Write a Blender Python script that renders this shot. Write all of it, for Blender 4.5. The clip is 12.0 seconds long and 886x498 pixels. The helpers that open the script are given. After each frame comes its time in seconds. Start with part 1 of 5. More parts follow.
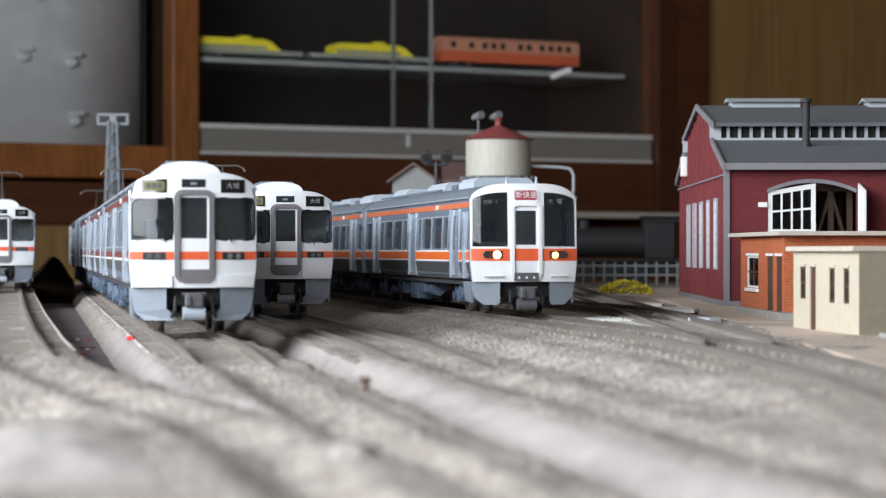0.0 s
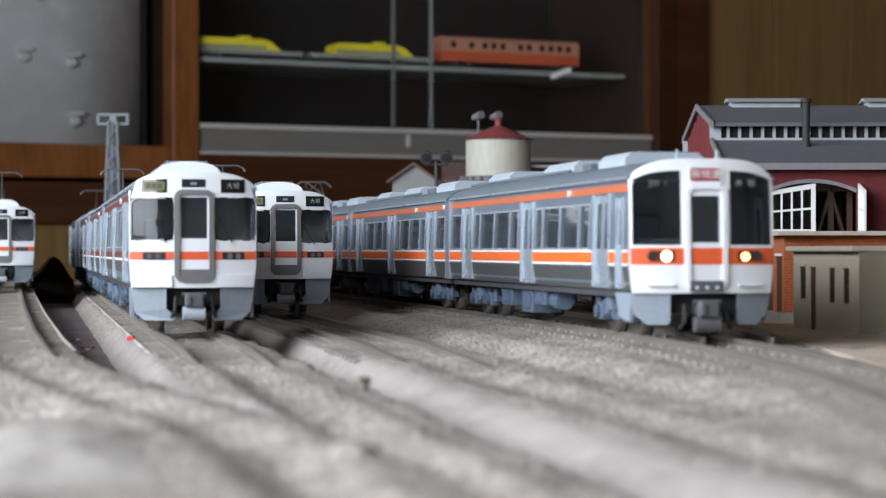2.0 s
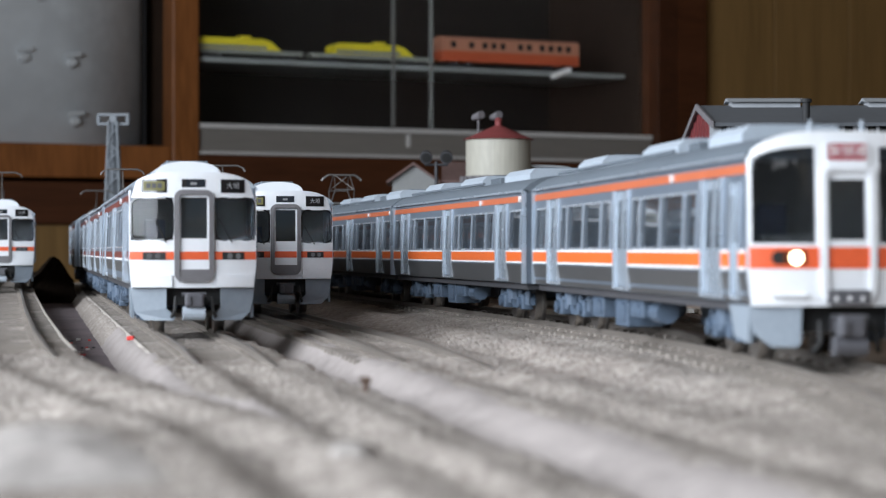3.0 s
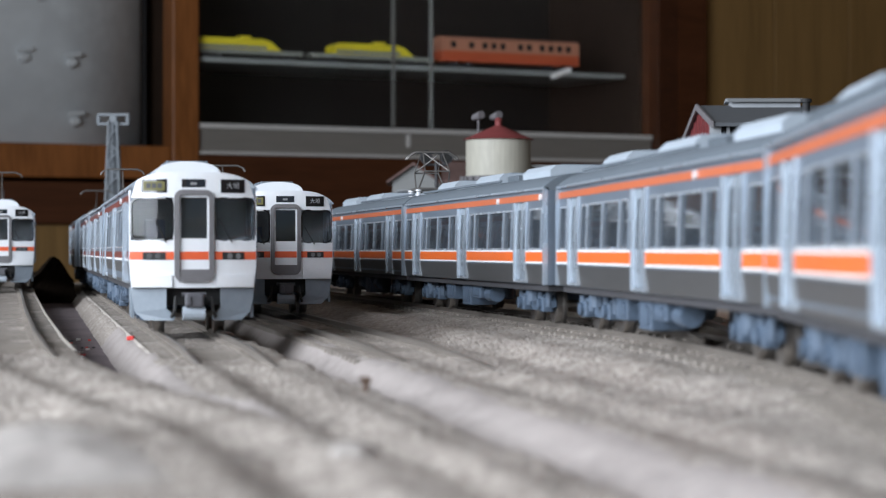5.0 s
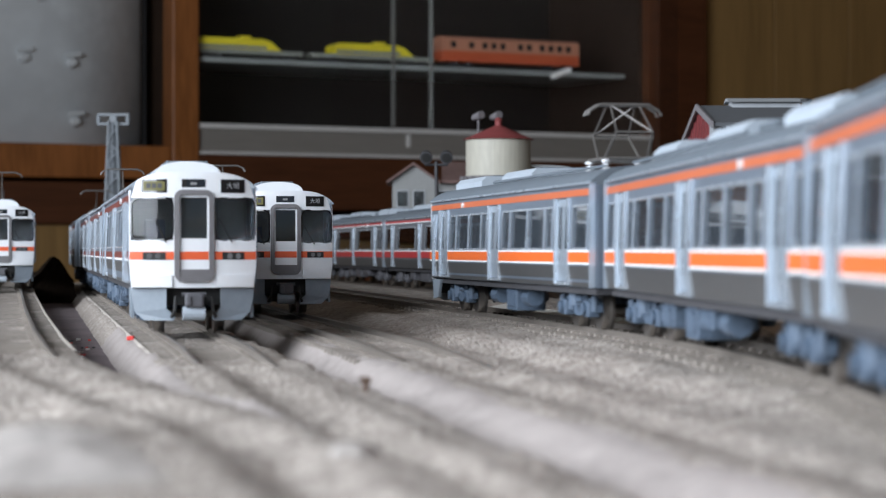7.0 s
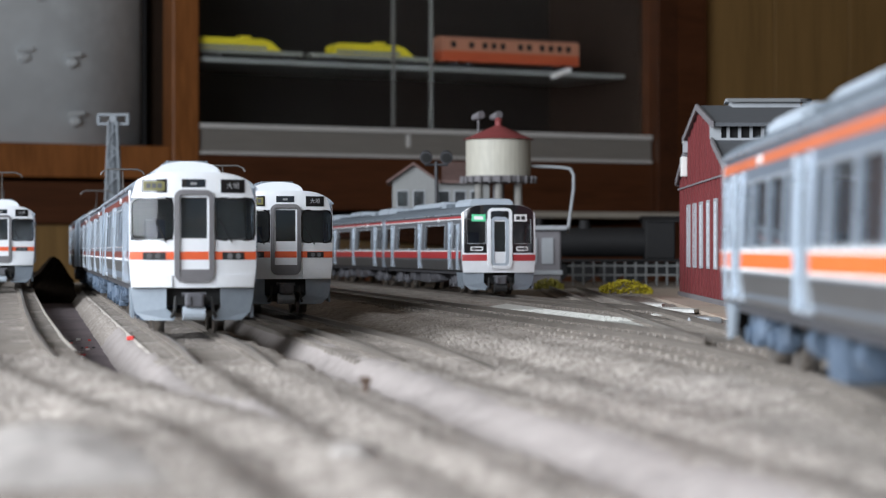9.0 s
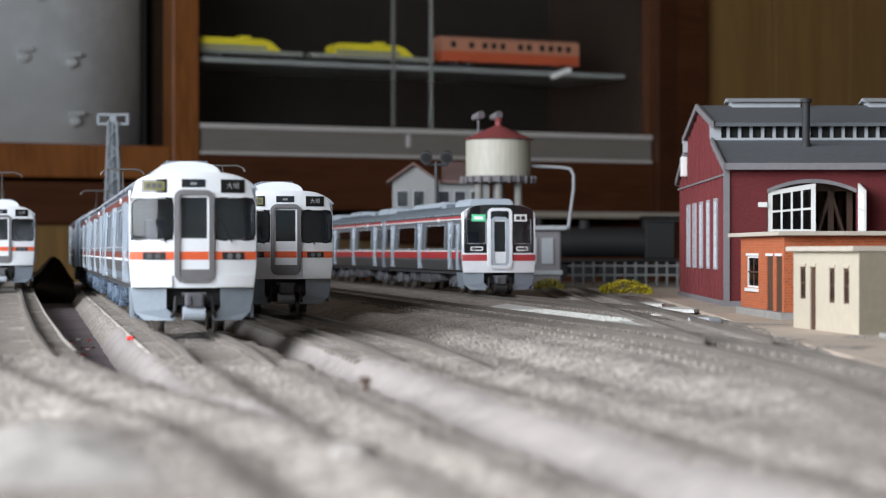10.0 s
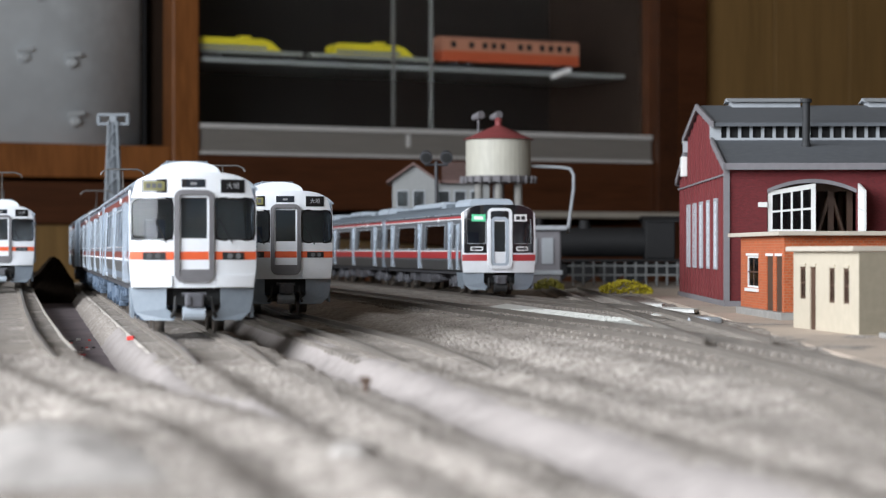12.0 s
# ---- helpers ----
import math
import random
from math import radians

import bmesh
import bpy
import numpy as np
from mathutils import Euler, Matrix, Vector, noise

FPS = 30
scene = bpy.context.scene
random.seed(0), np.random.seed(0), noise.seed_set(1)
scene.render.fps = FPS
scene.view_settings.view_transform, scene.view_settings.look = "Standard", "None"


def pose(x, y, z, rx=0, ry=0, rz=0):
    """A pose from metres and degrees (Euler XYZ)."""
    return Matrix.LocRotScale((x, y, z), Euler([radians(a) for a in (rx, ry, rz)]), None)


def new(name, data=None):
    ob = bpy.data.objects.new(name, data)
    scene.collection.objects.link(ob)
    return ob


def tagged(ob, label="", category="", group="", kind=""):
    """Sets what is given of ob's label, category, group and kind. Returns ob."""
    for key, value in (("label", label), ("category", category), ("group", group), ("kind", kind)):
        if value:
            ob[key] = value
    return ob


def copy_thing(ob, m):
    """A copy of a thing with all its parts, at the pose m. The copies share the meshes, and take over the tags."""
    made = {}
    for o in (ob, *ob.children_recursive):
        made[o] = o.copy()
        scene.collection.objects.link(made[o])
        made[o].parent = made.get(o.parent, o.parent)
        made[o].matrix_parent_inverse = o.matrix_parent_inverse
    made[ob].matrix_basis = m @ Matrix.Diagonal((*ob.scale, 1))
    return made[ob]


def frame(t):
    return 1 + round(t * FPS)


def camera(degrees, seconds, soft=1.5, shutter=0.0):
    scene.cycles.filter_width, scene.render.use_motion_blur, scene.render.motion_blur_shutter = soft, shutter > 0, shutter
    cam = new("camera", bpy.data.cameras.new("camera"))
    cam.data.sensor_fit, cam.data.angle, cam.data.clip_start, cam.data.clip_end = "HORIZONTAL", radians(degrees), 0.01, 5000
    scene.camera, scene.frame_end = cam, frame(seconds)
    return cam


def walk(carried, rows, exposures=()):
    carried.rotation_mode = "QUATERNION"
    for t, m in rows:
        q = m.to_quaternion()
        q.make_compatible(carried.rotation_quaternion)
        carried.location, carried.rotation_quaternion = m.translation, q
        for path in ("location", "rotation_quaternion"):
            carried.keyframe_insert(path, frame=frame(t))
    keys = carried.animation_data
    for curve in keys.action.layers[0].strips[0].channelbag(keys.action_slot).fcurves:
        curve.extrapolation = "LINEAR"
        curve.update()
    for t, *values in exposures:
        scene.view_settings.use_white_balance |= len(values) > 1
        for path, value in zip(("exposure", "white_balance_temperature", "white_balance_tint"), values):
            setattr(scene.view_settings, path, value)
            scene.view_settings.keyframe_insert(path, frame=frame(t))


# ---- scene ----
# A model railway at 1:80 on a table in a panelled room; world in metres, builders in millimetres.
cam = camera(22.18, 12.0, soft=1.25, shutter=0.4)
cam.data.dof.use_dof = True
cam.data.dof.focus_distance = 0.86
cam.data.dof.aperture_fstop = 38.0
EYE = pose(0, 0, 0.021, 90.046, 0, 0)
walk(cam, [(0.0, EYE), (12.0, EYE)],
     exposures=[(0.0, 0.0, 6500, 10), (1.0, -0.08, 6450, 10), (2.5, -0.25, 6370, 10), (5.5, -0.3, 6330, 10), (7.0, -0.27, 6330, 10), (9.0, -0.2, 6430, 10), (10.2, -0.1, 6500, 10), (12.0, -0.02, 6500, 10)])

# ---- light ----
world = bpy.data.worlds.new("sky")
scene.world = world
world.use_nodes = True
wt = world.node_tree
sky = wt.nodes.new("ShaderNodeTexSky")
sky.sky_type, sky.sun_disc = "NISHITA", False
sky.sun_elevation, sky.sun_rotation = radians(40), radians(230)
wt.links.new(sky.outputs[0], wt.nodes["Background"].inputs[0])
wt.nodes["Background"].inputs[1].default_value = 0.1

ROOM = pose(0, 3.593, 0, 0, 0, 27.5)   # room axes: x along the cabinet front, y into it


def window_light(x, y, z, rz, width, height, watts):
    """Daylight that enters at a window's opening."""
    data = bpy.data.lights.new("daylight", "AREA")
    data.shape, data.size, data.size_y, data.energy, data.color = "RECTANGLE", width, height, watts, (0.88, 0.93, 1.0)
    ob = new("daylight", data)
    ob.matrix_world = ROOM @ pose(x, y, z, 90, 0, rz)


window_light(-2.36, -2.75, 0.46, 270, 1.9, 0.68, 51)
window_light(-1.8, -5.16, 0.85, 180, 1.0, 0.9, 21)


# ---- materials ----
def nodes_of(name):
    m = bpy.data.materials.new(name)
    m.use_nodes = True
    nt = m.node_tree
    return m, nt, nt.nodes["Principled BSDF"]


def mix_colour(nt, fac, a, b):
    n = nt.nodes.new("ShaderNodeMix")
    n.data_type = "RGBA"
    for i, v in ((6, a), (7, b)):
        if isinstance(v, tuple):
            n.inputs[i].default_value = (*v, 1)
        else:
            nt.links.new(v, n.inputs[i])
    nt.links.new(fac, n.inputs[0])
    return n.outputs[2]


def ramp(nt, src, a, b):
    n = nt.nodes.new("ShaderNodeMapRange")
    n.inputs[1].default_value, n.inputs[2].default_value = a, b
    nt.links.new(src, n.inputs[0])
    return n.outputs[0]


def noise_of(nt, scale, detail=4, coord="Object", stretch=None):
    c = nt.nodes.new("ShaderNodeTexCoord")
    out = c.outputs[coord]
    if stretch:
        mp = nt.nodes.new("ShaderNodeMapping")
        mp.inputs[3].default_value = stretch
        nt.links.new(out, mp.inputs[0])
        out = mp.outputs[0]
    n = nt.nodes.new("ShaderNodeTexNoise")
    n.inputs["Scale"].default_value, n.inputs["Detail"].default_value = scale, detail
    nt.links.new(out, n.inputs[0])
    return n.outputs[0]


def surface(name, colour, rough=0.5, metal=0.0, spread=0.12, grain=600, stain=40, bump=0.0, stretch=None, coat=0.0, colour2=None, bump_scale=None, lo=0.35, hi=0.65):
    """A painted or moulded surface: colour with fine grain and broad staining, and slight relief."""
    m, nt, b = nodes_of(name)
    dark = colour2 or tuple(c * (1 - spread) for c in colour)
    light = tuple(min(1, c * (1 + spread * 0.5)) for c in colour)
    fine, broad = noise_of(nt, grain, 5, stretch=stretch), noise_of(nt, stain, 3, stretch=stretch)
    c1 = mix_colour(nt, ramp(nt, broad, lo, hi), dark, colour)
    c2 = mix_colour(nt, ramp(nt, fine, 0.4, 0.75), c1, light)
    nt.links.new(c2, b.inputs["Base Color"])
    r = nt.nodes.new("ShaderNodeMapRange")
    r.inputs[3].default_value, r.inputs[4].default_value = max(0.03, rough - 0.08), min(1, rough + 0.1)
    nt.links.new(broad, r.inputs[0])
    nt.links.new(r.outputs[0], b.inputs["Roughness"])
    b.inputs["Metallic"].default_value = metal
    b.inputs["Coat Weight"].default_value = coat
    if bump:
        bp = nt.nodes.new("ShaderNodeBump")
        bp.inputs["Strength"].default_value, bp.inputs["Distance"].default_value = 0.6, bump
        nt.links.new(noise_of(nt, bump_scale or grain, 6, stretch=stretch), bp.inputs["Height"])
        nt.links.new(bp.outputs[0], b.inputs["Normal"])
    return m


def glass(name, tint=(0.75, 0.8, 0.82), rough=0.02, clear=1.0, ior=1.3):
    m, nt, b = nodes_of(name)
    b.inputs["Base Color"].default_value = (*tint, 1)
    b.inputs["Roughness"].default_value = rough
    b.inputs["Transmission Weight"].default_value = clear
    b.inputs["IOR"].default_value = ior
    return m


def glow(name, colour, strength):
    m, nt, b = nodes_of(name)
    b.inputs["Base Color"].default_value = (*colour, 1)
    b.inputs["Emission Color"].default_value = (*colour, 1)
    b.inputs["Emission Strength"].default_value = strength
    return m


STEEL = surface("brushed_silver_paint", (0.275, 0.33, 0.40), 0.34, 0.65, 0.08, 900, 60, stretch=(0.2, 1, 1))
DOOR_STEEL = surface("bright_silver_door", (0.46, 0.53, 0.60), 0.28, 0.55, 0.06, 700, 60)
BRIGHT_STEEL = surface("polished_edge", (0.62, 0.68, 0.74), 0.25, 0.6, 0.05, 700, 60)
# Far train's steel sides, their shade put into a darker colour.
SHADED_STEEL = surface("shaded_steel_side", (0.15, 0.16, 0.175), 0.4, 0.3, 0.1, 900, 60, stretch=(0.2, 1, 1))
# Dark ground mirrored in the lower steel sides, put into the colour.
LOWER_REFLECT = surface("lower_side_dark_reflection", (0.10, 0.10, 0.10), 0.35, 0.3, 0.12, 900, 60, stretch=(0.2, 1, 1))
ROOF_GREY = surface("matt_grey_roof", (0.13, 0.155, 0.18), 0.6, 0, 0.1, 800, 50)
UNIT_GREY = surface("light_grey_roof_unit", (0.38, 0.43, 0.48), 0.5, 0, 0.08, 800, 80)
WHITE = surface("gloss_white_paint", (0.78, 0.80, 0.82), 0.22, 0, 0.03, 500, 50, coat=0.3)
ORANGE = surface("orange_band", (0.80, 0.155, 0.03), 0.35, 0, 0.06, 600, 60)
DEEP_ORANGE = surface("red_orange_band", (0.75, 0.12, 0.04), 0.35, 0, 0.06, 600, 60)
# Orange side stripe with the shade on that side painted in.
SHADED_BAND = surface("shaded_orange_band", (0.16, 0.04, 0.03), 0.4, 0, 0.08, 600, 60)
# Upper stripe, duller than the lower orange one.
UPPER_BAND = surface("duller_orange_band", (0.50, 0.13, 0.055), 0.4, 0, 0.08, 600, 60)
RED_BAND = surface("red_band", (0.45, 0.045, 0.05), 0.35, 0, 0.06, 600, 60)
BLACK = surface("gloss_black_surround", (0.012, 0.012, 0.014), 0.12, 0, 0.1, 500, 60, coat=0.5)
RUBBER = surface("black_matt", (0.02, 0.02, 0.02), 0.7, 0, 0.2, 700, 80)
SKIRT = surface("grey_skirt", (0.235, 0.275, 0.315), 0.45, 0, 0.08, 700, 60)
DARK_SKIRT = surface("dark_grey_skirt", (0.10, 0.10, 0.11), 0.45, 0, 0.08, 700, 60)
UNDER = surface("grey_underframe", (0.078, 0.112, 0.16), 0.55, 0, 0.18, 700, 90, 0.00015)
DARK_UNDER = surface("dark_underframe", (0.05, 0.05, 0.055), 0.6, 0, 0.2, 700, 90)
FRAME_GREY = surface("grey_door_frame", (0.16, 0.155, 0.16), 0.4, 0, 0.06, 600, 60)
WHEEL = surface("worn_wheel_steel", (0.35, 0.33, 0.31), 0.3, 0.9, 0.2, 600, 90)
PANTO = surface("pantograph_metal", (0.22, 0.21, 0.20), 0.4, 0.6, 0.1, 600, 60)
SEAT = surface("seat_blue", (0.10, 0.13, 0.2), 0.8, 0, 0.15, 500, 60)
CABIN = surface("cab_interior", (0.28, 0.29, 0.29), 0.7, 0, 0.15, 500, 60)
PANE = glass("train_window", (0.24, 0.285, 0.33), 0.05, 0.86, 1.45)
CLEAR = glass("clear_glass", (0.97, 0.98, 0.98), 0.0, 1.0, 1.33)
LAMP_ON = glow("lit_headlamp", (1.0, 0.86, 0.55), 9)
LAMP_AMBER = glow("lit_amber_lamp", (1.0, 0.72, 0.2), 5)
LAMP_OFF = surface("clear_lamp", (0.16, 0.165, 0.17), 0.15, 0.3, 0.1)
SIGN_RED = glow("lit_red_sign", (0.30, 0.02, 0.035), 0.2)
SIGN_YELLOW = surface("yellow_sign", (0.13, 0.12, 0.015), 0.4)
SIGN_GREEN = glow("green_sign", (0.06, 0.4, 0.2), 0.35)
BROWN_SHADE = surface("dark_brown_lamp_glass", (0.10, 0.03, 0.015), 0.2, 0, 0.1)
FAINT_INK = surface("faint_grey_ink", (0.24, 0.24, 0.24), 0.5)
INK = surface("white_ink", (0.8, 0.8, 0.8), 0.5)


def ballast_mix():
    """Scattered gravel: broad dusty areas, hand-sized mottling, single grains in relief."""
    m, nt, b = nodes_of("ballast")
    c1 = mix_colour(nt, ramp(nt, noise_of(nt, 14, 4), 0.35, 0.65), (0.295, 0.258, 0.225), (0.43, 0.38, 0.335))
    c2 = mix_colour(nt, ramp(nt, noise_of(nt, 110, 5), 0.35, 0.7), c1, (0.235, 0.203, 0.174))
    c = nt.nodes.new("ShaderNodeTexCoord")
    v = nt.nodes.new("ShaderNodeTexVoronoi")
    v.inputs["Scale"].default_value = 950
    nt.links.new(c.outputs["Object"], v.inputs[0])
    hue = nt.nodes.new("ShaderNodeSeparateColor")
    nt.links.new(v.outputs["Color"], hue.inputs[0])
    c3 = mix_colour(nt, ramp(nt, hue.outputs[0], 0.55, 1.3), c2, (0.63, 0.57, 0.51))
    c4 = mix_colour(nt, ramp(nt, hue.outputs[1], 0.7, 1.25), c3, (0.13, 0.11, 0.10))
    nt.links.new(c4, b.inputs["Base Color"])
    b.inputs["Roughness"].default_value = 0.92
    bp = nt.nodes.new("ShaderNodeBump")
    bp.invert = True
    bp.inputs["Strength"].default_value, bp.inputs["Distance"].default_value = 0.8, 0.0008
    nt.links.new(v.outputs["Distance"], bp.inputs["Height"])
    b2 = nt.nodes.new("ShaderNodeBump")
    b2.inputs["Strength"].default_value, b2.inputs["Distance"].default_value = 0.6, 0.0009
    nt.links.new(noise_of(nt, 260, 5), b2.inputs["Height"])
    nt.links.new(bp.outputs[0], b2.inputs["Normal"])
    nt.links.new(b2.outputs[0], b.inputs["Normal"])
    return m


BALLAST = ballast_mix()
BANK = surface("whitish_plaster_bank", (0.335, 0.298, 0.278), 0.92, 0, 0.2, 420, 60, 0.0006, bump_scale=240)
PATCH = surface("pale_ground_patch", (0.44, 0.405, 0.375), 0.92, 0, 0.25, 300, 90, 0.0005)
RAIL = surface("rail_steel", (0.30, 0.27, 0.24), 0.32, 0.6, 0.25, 700, 70)
DUST_EDGE = surface("dusty_bed_edge", (0.43, 0.39, 0.345), 0.7, 0, 0.25, 600, 60)
SLEEPER = surface("sleeper_plastic", (0.27, 0.24, 0.21), 0.8, 0, 0.3, 700, 60)
WOOD = surface("reddish_brown_wood", (0.40, 0.145, 0.04), 0.42, 0, 0.35, 40, 6, stretch=(6, 6, 0.5), coat=0.2)
DARK_WOOD = surface("dark_brown_wood", (0.115, 0.04, 0.016), 0.4, 0, 0.35, 40, 6, stretch=(0.5, 6, 6))
PANEL_WOOD = surface("tan_wood_panelling", (0.36, 0.215, 0.078), 0.5, 0, 0.25, 30, 5, stretch=(8, 8, 0.3))


# ---- mesh helpers ----
S = 0.001


def part(name, bm, material, parent=None, label="", smooth=False):
    """One mesh from a bmesh drawn in millimetres, under a thing or a part."""
    bmesh.ops.scale(bm, vec=(S, S, S), verts=bm.verts)
    bmesh.ops.recalc_face_normals(bm, faces=bm.faces)
    me = bpy.data.meshes.new(name)
    bm.to_mesh(me)
    bm.free()
    me.materials.append(material)
    if smooth:
        for p in me.polygons:
            p.use_smooth = True
    ob = new(name, me)
    ob.parent = parent
    if label:
        ob["label"] = label
    return ob


def thing(name, m, label, category, group="", kind=""):
    e = new(name)
    e.empty_display_size = 0.01
    e.matrix_basis = m
    return tagged(e, label, category, group, kind)


def mm(x, y, z, rx=0, ry=0, rz=0):
    return pose(x * S, y * S, z * S, rx, ry, rz)


def box(bm, x0, x1, y0, y1, z0, z1, bevel=0.0):
    r = bmesh.ops.create_cube(bm, size=1.0)["verts"]
    for v in r:
        v.co = Vector(((x0 + x1) / 2 + v.co.x * (x1 - x0), (y0 + y1) / 2 + v.co.y * (y1 - y0), (z0 + z1) / 2 + v.co.z * (z1 - z0)))
    if bevel:
        es = list({e for v in r for e in v.link_edges})
        bmesh.ops.bevel(bm, geom=es, offset=bevel, segments=2, affect="EDGES", profile=0.5)
    return bm


def boxed(*a, **k):
    return box(bmesh.new(), *a, **k)


def rod(bm, a, b, r, seg=10, r2=None):
    a, b = Vector(a), Vector(b)
    d = b - a
    m = Matrix.Translation((a + b) / 2) @ d.to_track_quat("Z", "Y").to_matrix().to_4x4()
    bmesh.ops.create_cone(bm, cap_ends=True, segments=seg, radius1=r, radius2=r if r2 is None else r2, depth=d.length, matrix=m)
    return bm


def prism(bm, outline, axis, a, b):
    """A closed outline of (u, v) pairs drawn out along an axis from a to b: x takes (y, z), y takes (x, z), z takes (x, y)."""
    def at(u, v, w):
        return {"x": (w, u, v), "y": (u, w, v), "z": (u, v, w)}[axis]
    lo = [bm.verts.new(at(u, v, a)) for u, v in outline]
    hi = [bm.verts.new(at(u, v, b)) for u, v in outline]
    bm.faces.new(lo)
    bm.faces.new(hi[::-1])
    n = len(lo)
    for i in range(n):
        bm.faces.new((lo[i], lo[(i + 1) % n], hi[(i + 1) % n], hi[i]))
    return bm


def steps(a, b, size):
    n = max(1, int(math.ceil((b - a) / size)))
    return [a + (b - a) * i / n for i in range(n)] + [b]


def sheet(bm, u0, u1, v0, v1, holes, at, back, size=5.0):
    """A panel in (u, v) with rectangular openings (u0, u1, v0, v1), laid by at(u, v), with its inner face moved by back."""
    us = sorted({round(x, 4) for x in [u0, u1] + [c for h in holes for c in h[:2]]})
    vs = sorted({round(x, 4) for x in [v0, v1] + [c for h in holes for c in h[2:]]})
    us = sorted({round(x, 4) for a, b in zip(us, us[1:]) for x in steps(a, b, size)})
    vs = sorted({round(x, 4) for a, b in zip(vs, vs[1:]) for x in steps(a, b, size)})
    back = Vector(back)
    front, rear = {}, {}

    def vert(d, i, j, off):
        if (i, j) not in d:
            d[i, j] = bm.verts.new(Vector(at(us[i], vs[j])) + off)
        return d[i, j]

    def solid(i, j):
        if not (0 <= i < len(us) - 1 and 0 <= j < len(vs) - 1):
            return False
        u, v = (us[i] + us[i + 1]) / 2, (vs[j] + vs[j + 1]) / 2
        return not any(h[0] < u < h[1] and h[2] < v < h[3] for h in holes)
    zero = Vector((0, 0, 0))
    for i in range(len(us) - 1):
        for j in range(len(vs) - 1):
            if not solid(i, j):
                continue
            c = ((i, j), (i + 1, j), (i + 1, j + 1), (i, j + 1))
            bm.faces.new([vert(front, *k, zero) for k in c])
            bm.faces.new([vert(rear, *k, back) for k in reversed(c)])
            for (p, q), (di, dj) in (((c[0], c[1]), (0, -1)), ((c[1], c[2]), (1, 0)), ((c[2], c[3]), (0, 1)), ((c[3], c[0]), (-1, 0))):
                if not solid(i + di, j + dj):
                    bm.faces.new((vert(front, *p, zero), vert(rear, *p, back), vert(rear, *q, back), vert(front, *q, zero)))
    return bm


def ring(u0, u1, v0, v1, t, r, at, back):
    """A rounded rectangular frame of width t, laid by at(u, v)."""
    bm = bmesh.new()

    def loop(g, rr, off):
        out = []
        for cx, cy, a0 in ((u1 - g - rr, v1 - g - rr, 0), (u0 + g + rr, v1 - g - rr, 90), (u0 + g + rr, v0 + g + rr, 180), (u1 - g - rr, v0 + g + rr, 270)):
            for k in range(6):
                a = radians(a0 + 18 * k)
                out.append(bm.verts.new(Vector(at(cx + rr * math.cos(a), cy + rr * math.sin(a))) + Vector(off)))
        return out
    zero = (0, 0, 0)
    loops = [loop(0, r, zero), loop(t, max(0.3, r - t), zero), loop(t, max(0.3, r - t), back), loop(0, r, back)]
    n = len(loops[0])
    for a, b in zip(loops, loops[1:] + loops[:1]):
        for i in range(n):
            bm.faces.new((a[i], a[(i + 1) % n], b[(i + 1) % n], b[i]))
    return bm


def patch(u0, u1, v0, v1, at, back, size=5.0):
    return sheet(bmesh.new(), u0, u1, v0, v1, [], at, back, size)


# ---- the way of the moving train ----
HEAD = radians(10.18)
BEND_K, BEND_FROM, BEND_TO = -0.000787, 139.0, 409.7
REF = (52.2, 604.9)


def way(u, side=0.0):
    """Place and heading on the running line, u millimetres along it."""
    def arc(d):
        h = BEND_K * d / 2
        c = d * (math.sin(h) / h if abs(h) > 1e-9 else 1)
        return REF[0] + c * math.sin(HEAD + h), REF[1] - c * math.cos(HEAD + h), HEAD + BEND_K * d
    if u < BEND_FROM:
        x, y, h = REF[0] + (u - BEND_FROM) * math.sin(HEAD), REF[1] - (u - BEND_FROM) * math.cos(HEAD), HEAD
    else:
        x, y, h = arc(min(u, BEND_TO) - BEND_FROM)
        if u > BEND_TO:
            x, y = x + (u - BEND_TO) * math.sin(h), y - (u - BEND_TO) * math.cos(h)
    return x + side * math.cos(h), y + side * math.sin(h), h


def straight(w, depth):
    """A place on a straight line of the yard: w across the lines, at the given distance from the eye."""
    return ((w - depth * math.sin(HEAD)) / math.cos(HEAD), depth)


def lettering(name, text, size, material, parent, m):
    """Flat letters in the built-in font, centred at the pose m, reading along its x with y up."""
    cu = bpy.data.curves.new(name, "FONT")
    cu.body, cu.size, cu.align_x, cu.align_y, cu.extrude = text, size * S, "CENTER", "CENTER", 0.00004
    src = new(name, cu)
    bpy.context.view_layer.update()
    me = bpy.data.meshes.new_from_object(src.evaluated_get(bpy.context.evaluated_depsgraph_get()))
    bpy.data.objects.remove(src)
    me.materials.clear()
    me.materials.append(material)
    ob = new(name, me)
    ob.parent, ob.matrix_basis = parent, m
    return ob


# ---- room ----
def room_part(name, bm, material, label, category, kind="structure"):
    ob = part(name, bm, material)
    ob.matrix_basis = ROOM
    return tagged(ob, label, category, kind=kind)


# Unseen walls and ceiling; the tan is kept dark to limit bounce light.
PLASTER = surface("tan_plaster", (0.27, 0.22, 0.16), 0.9, 0, 0.08, 60, 3, 0.0005)
FLOOR = surface("brown_floor_boards", (0.20, 0.12, 0.06), 0.5, 0, 0.3, 20, 3, stretch=(0.4, 6, 1))


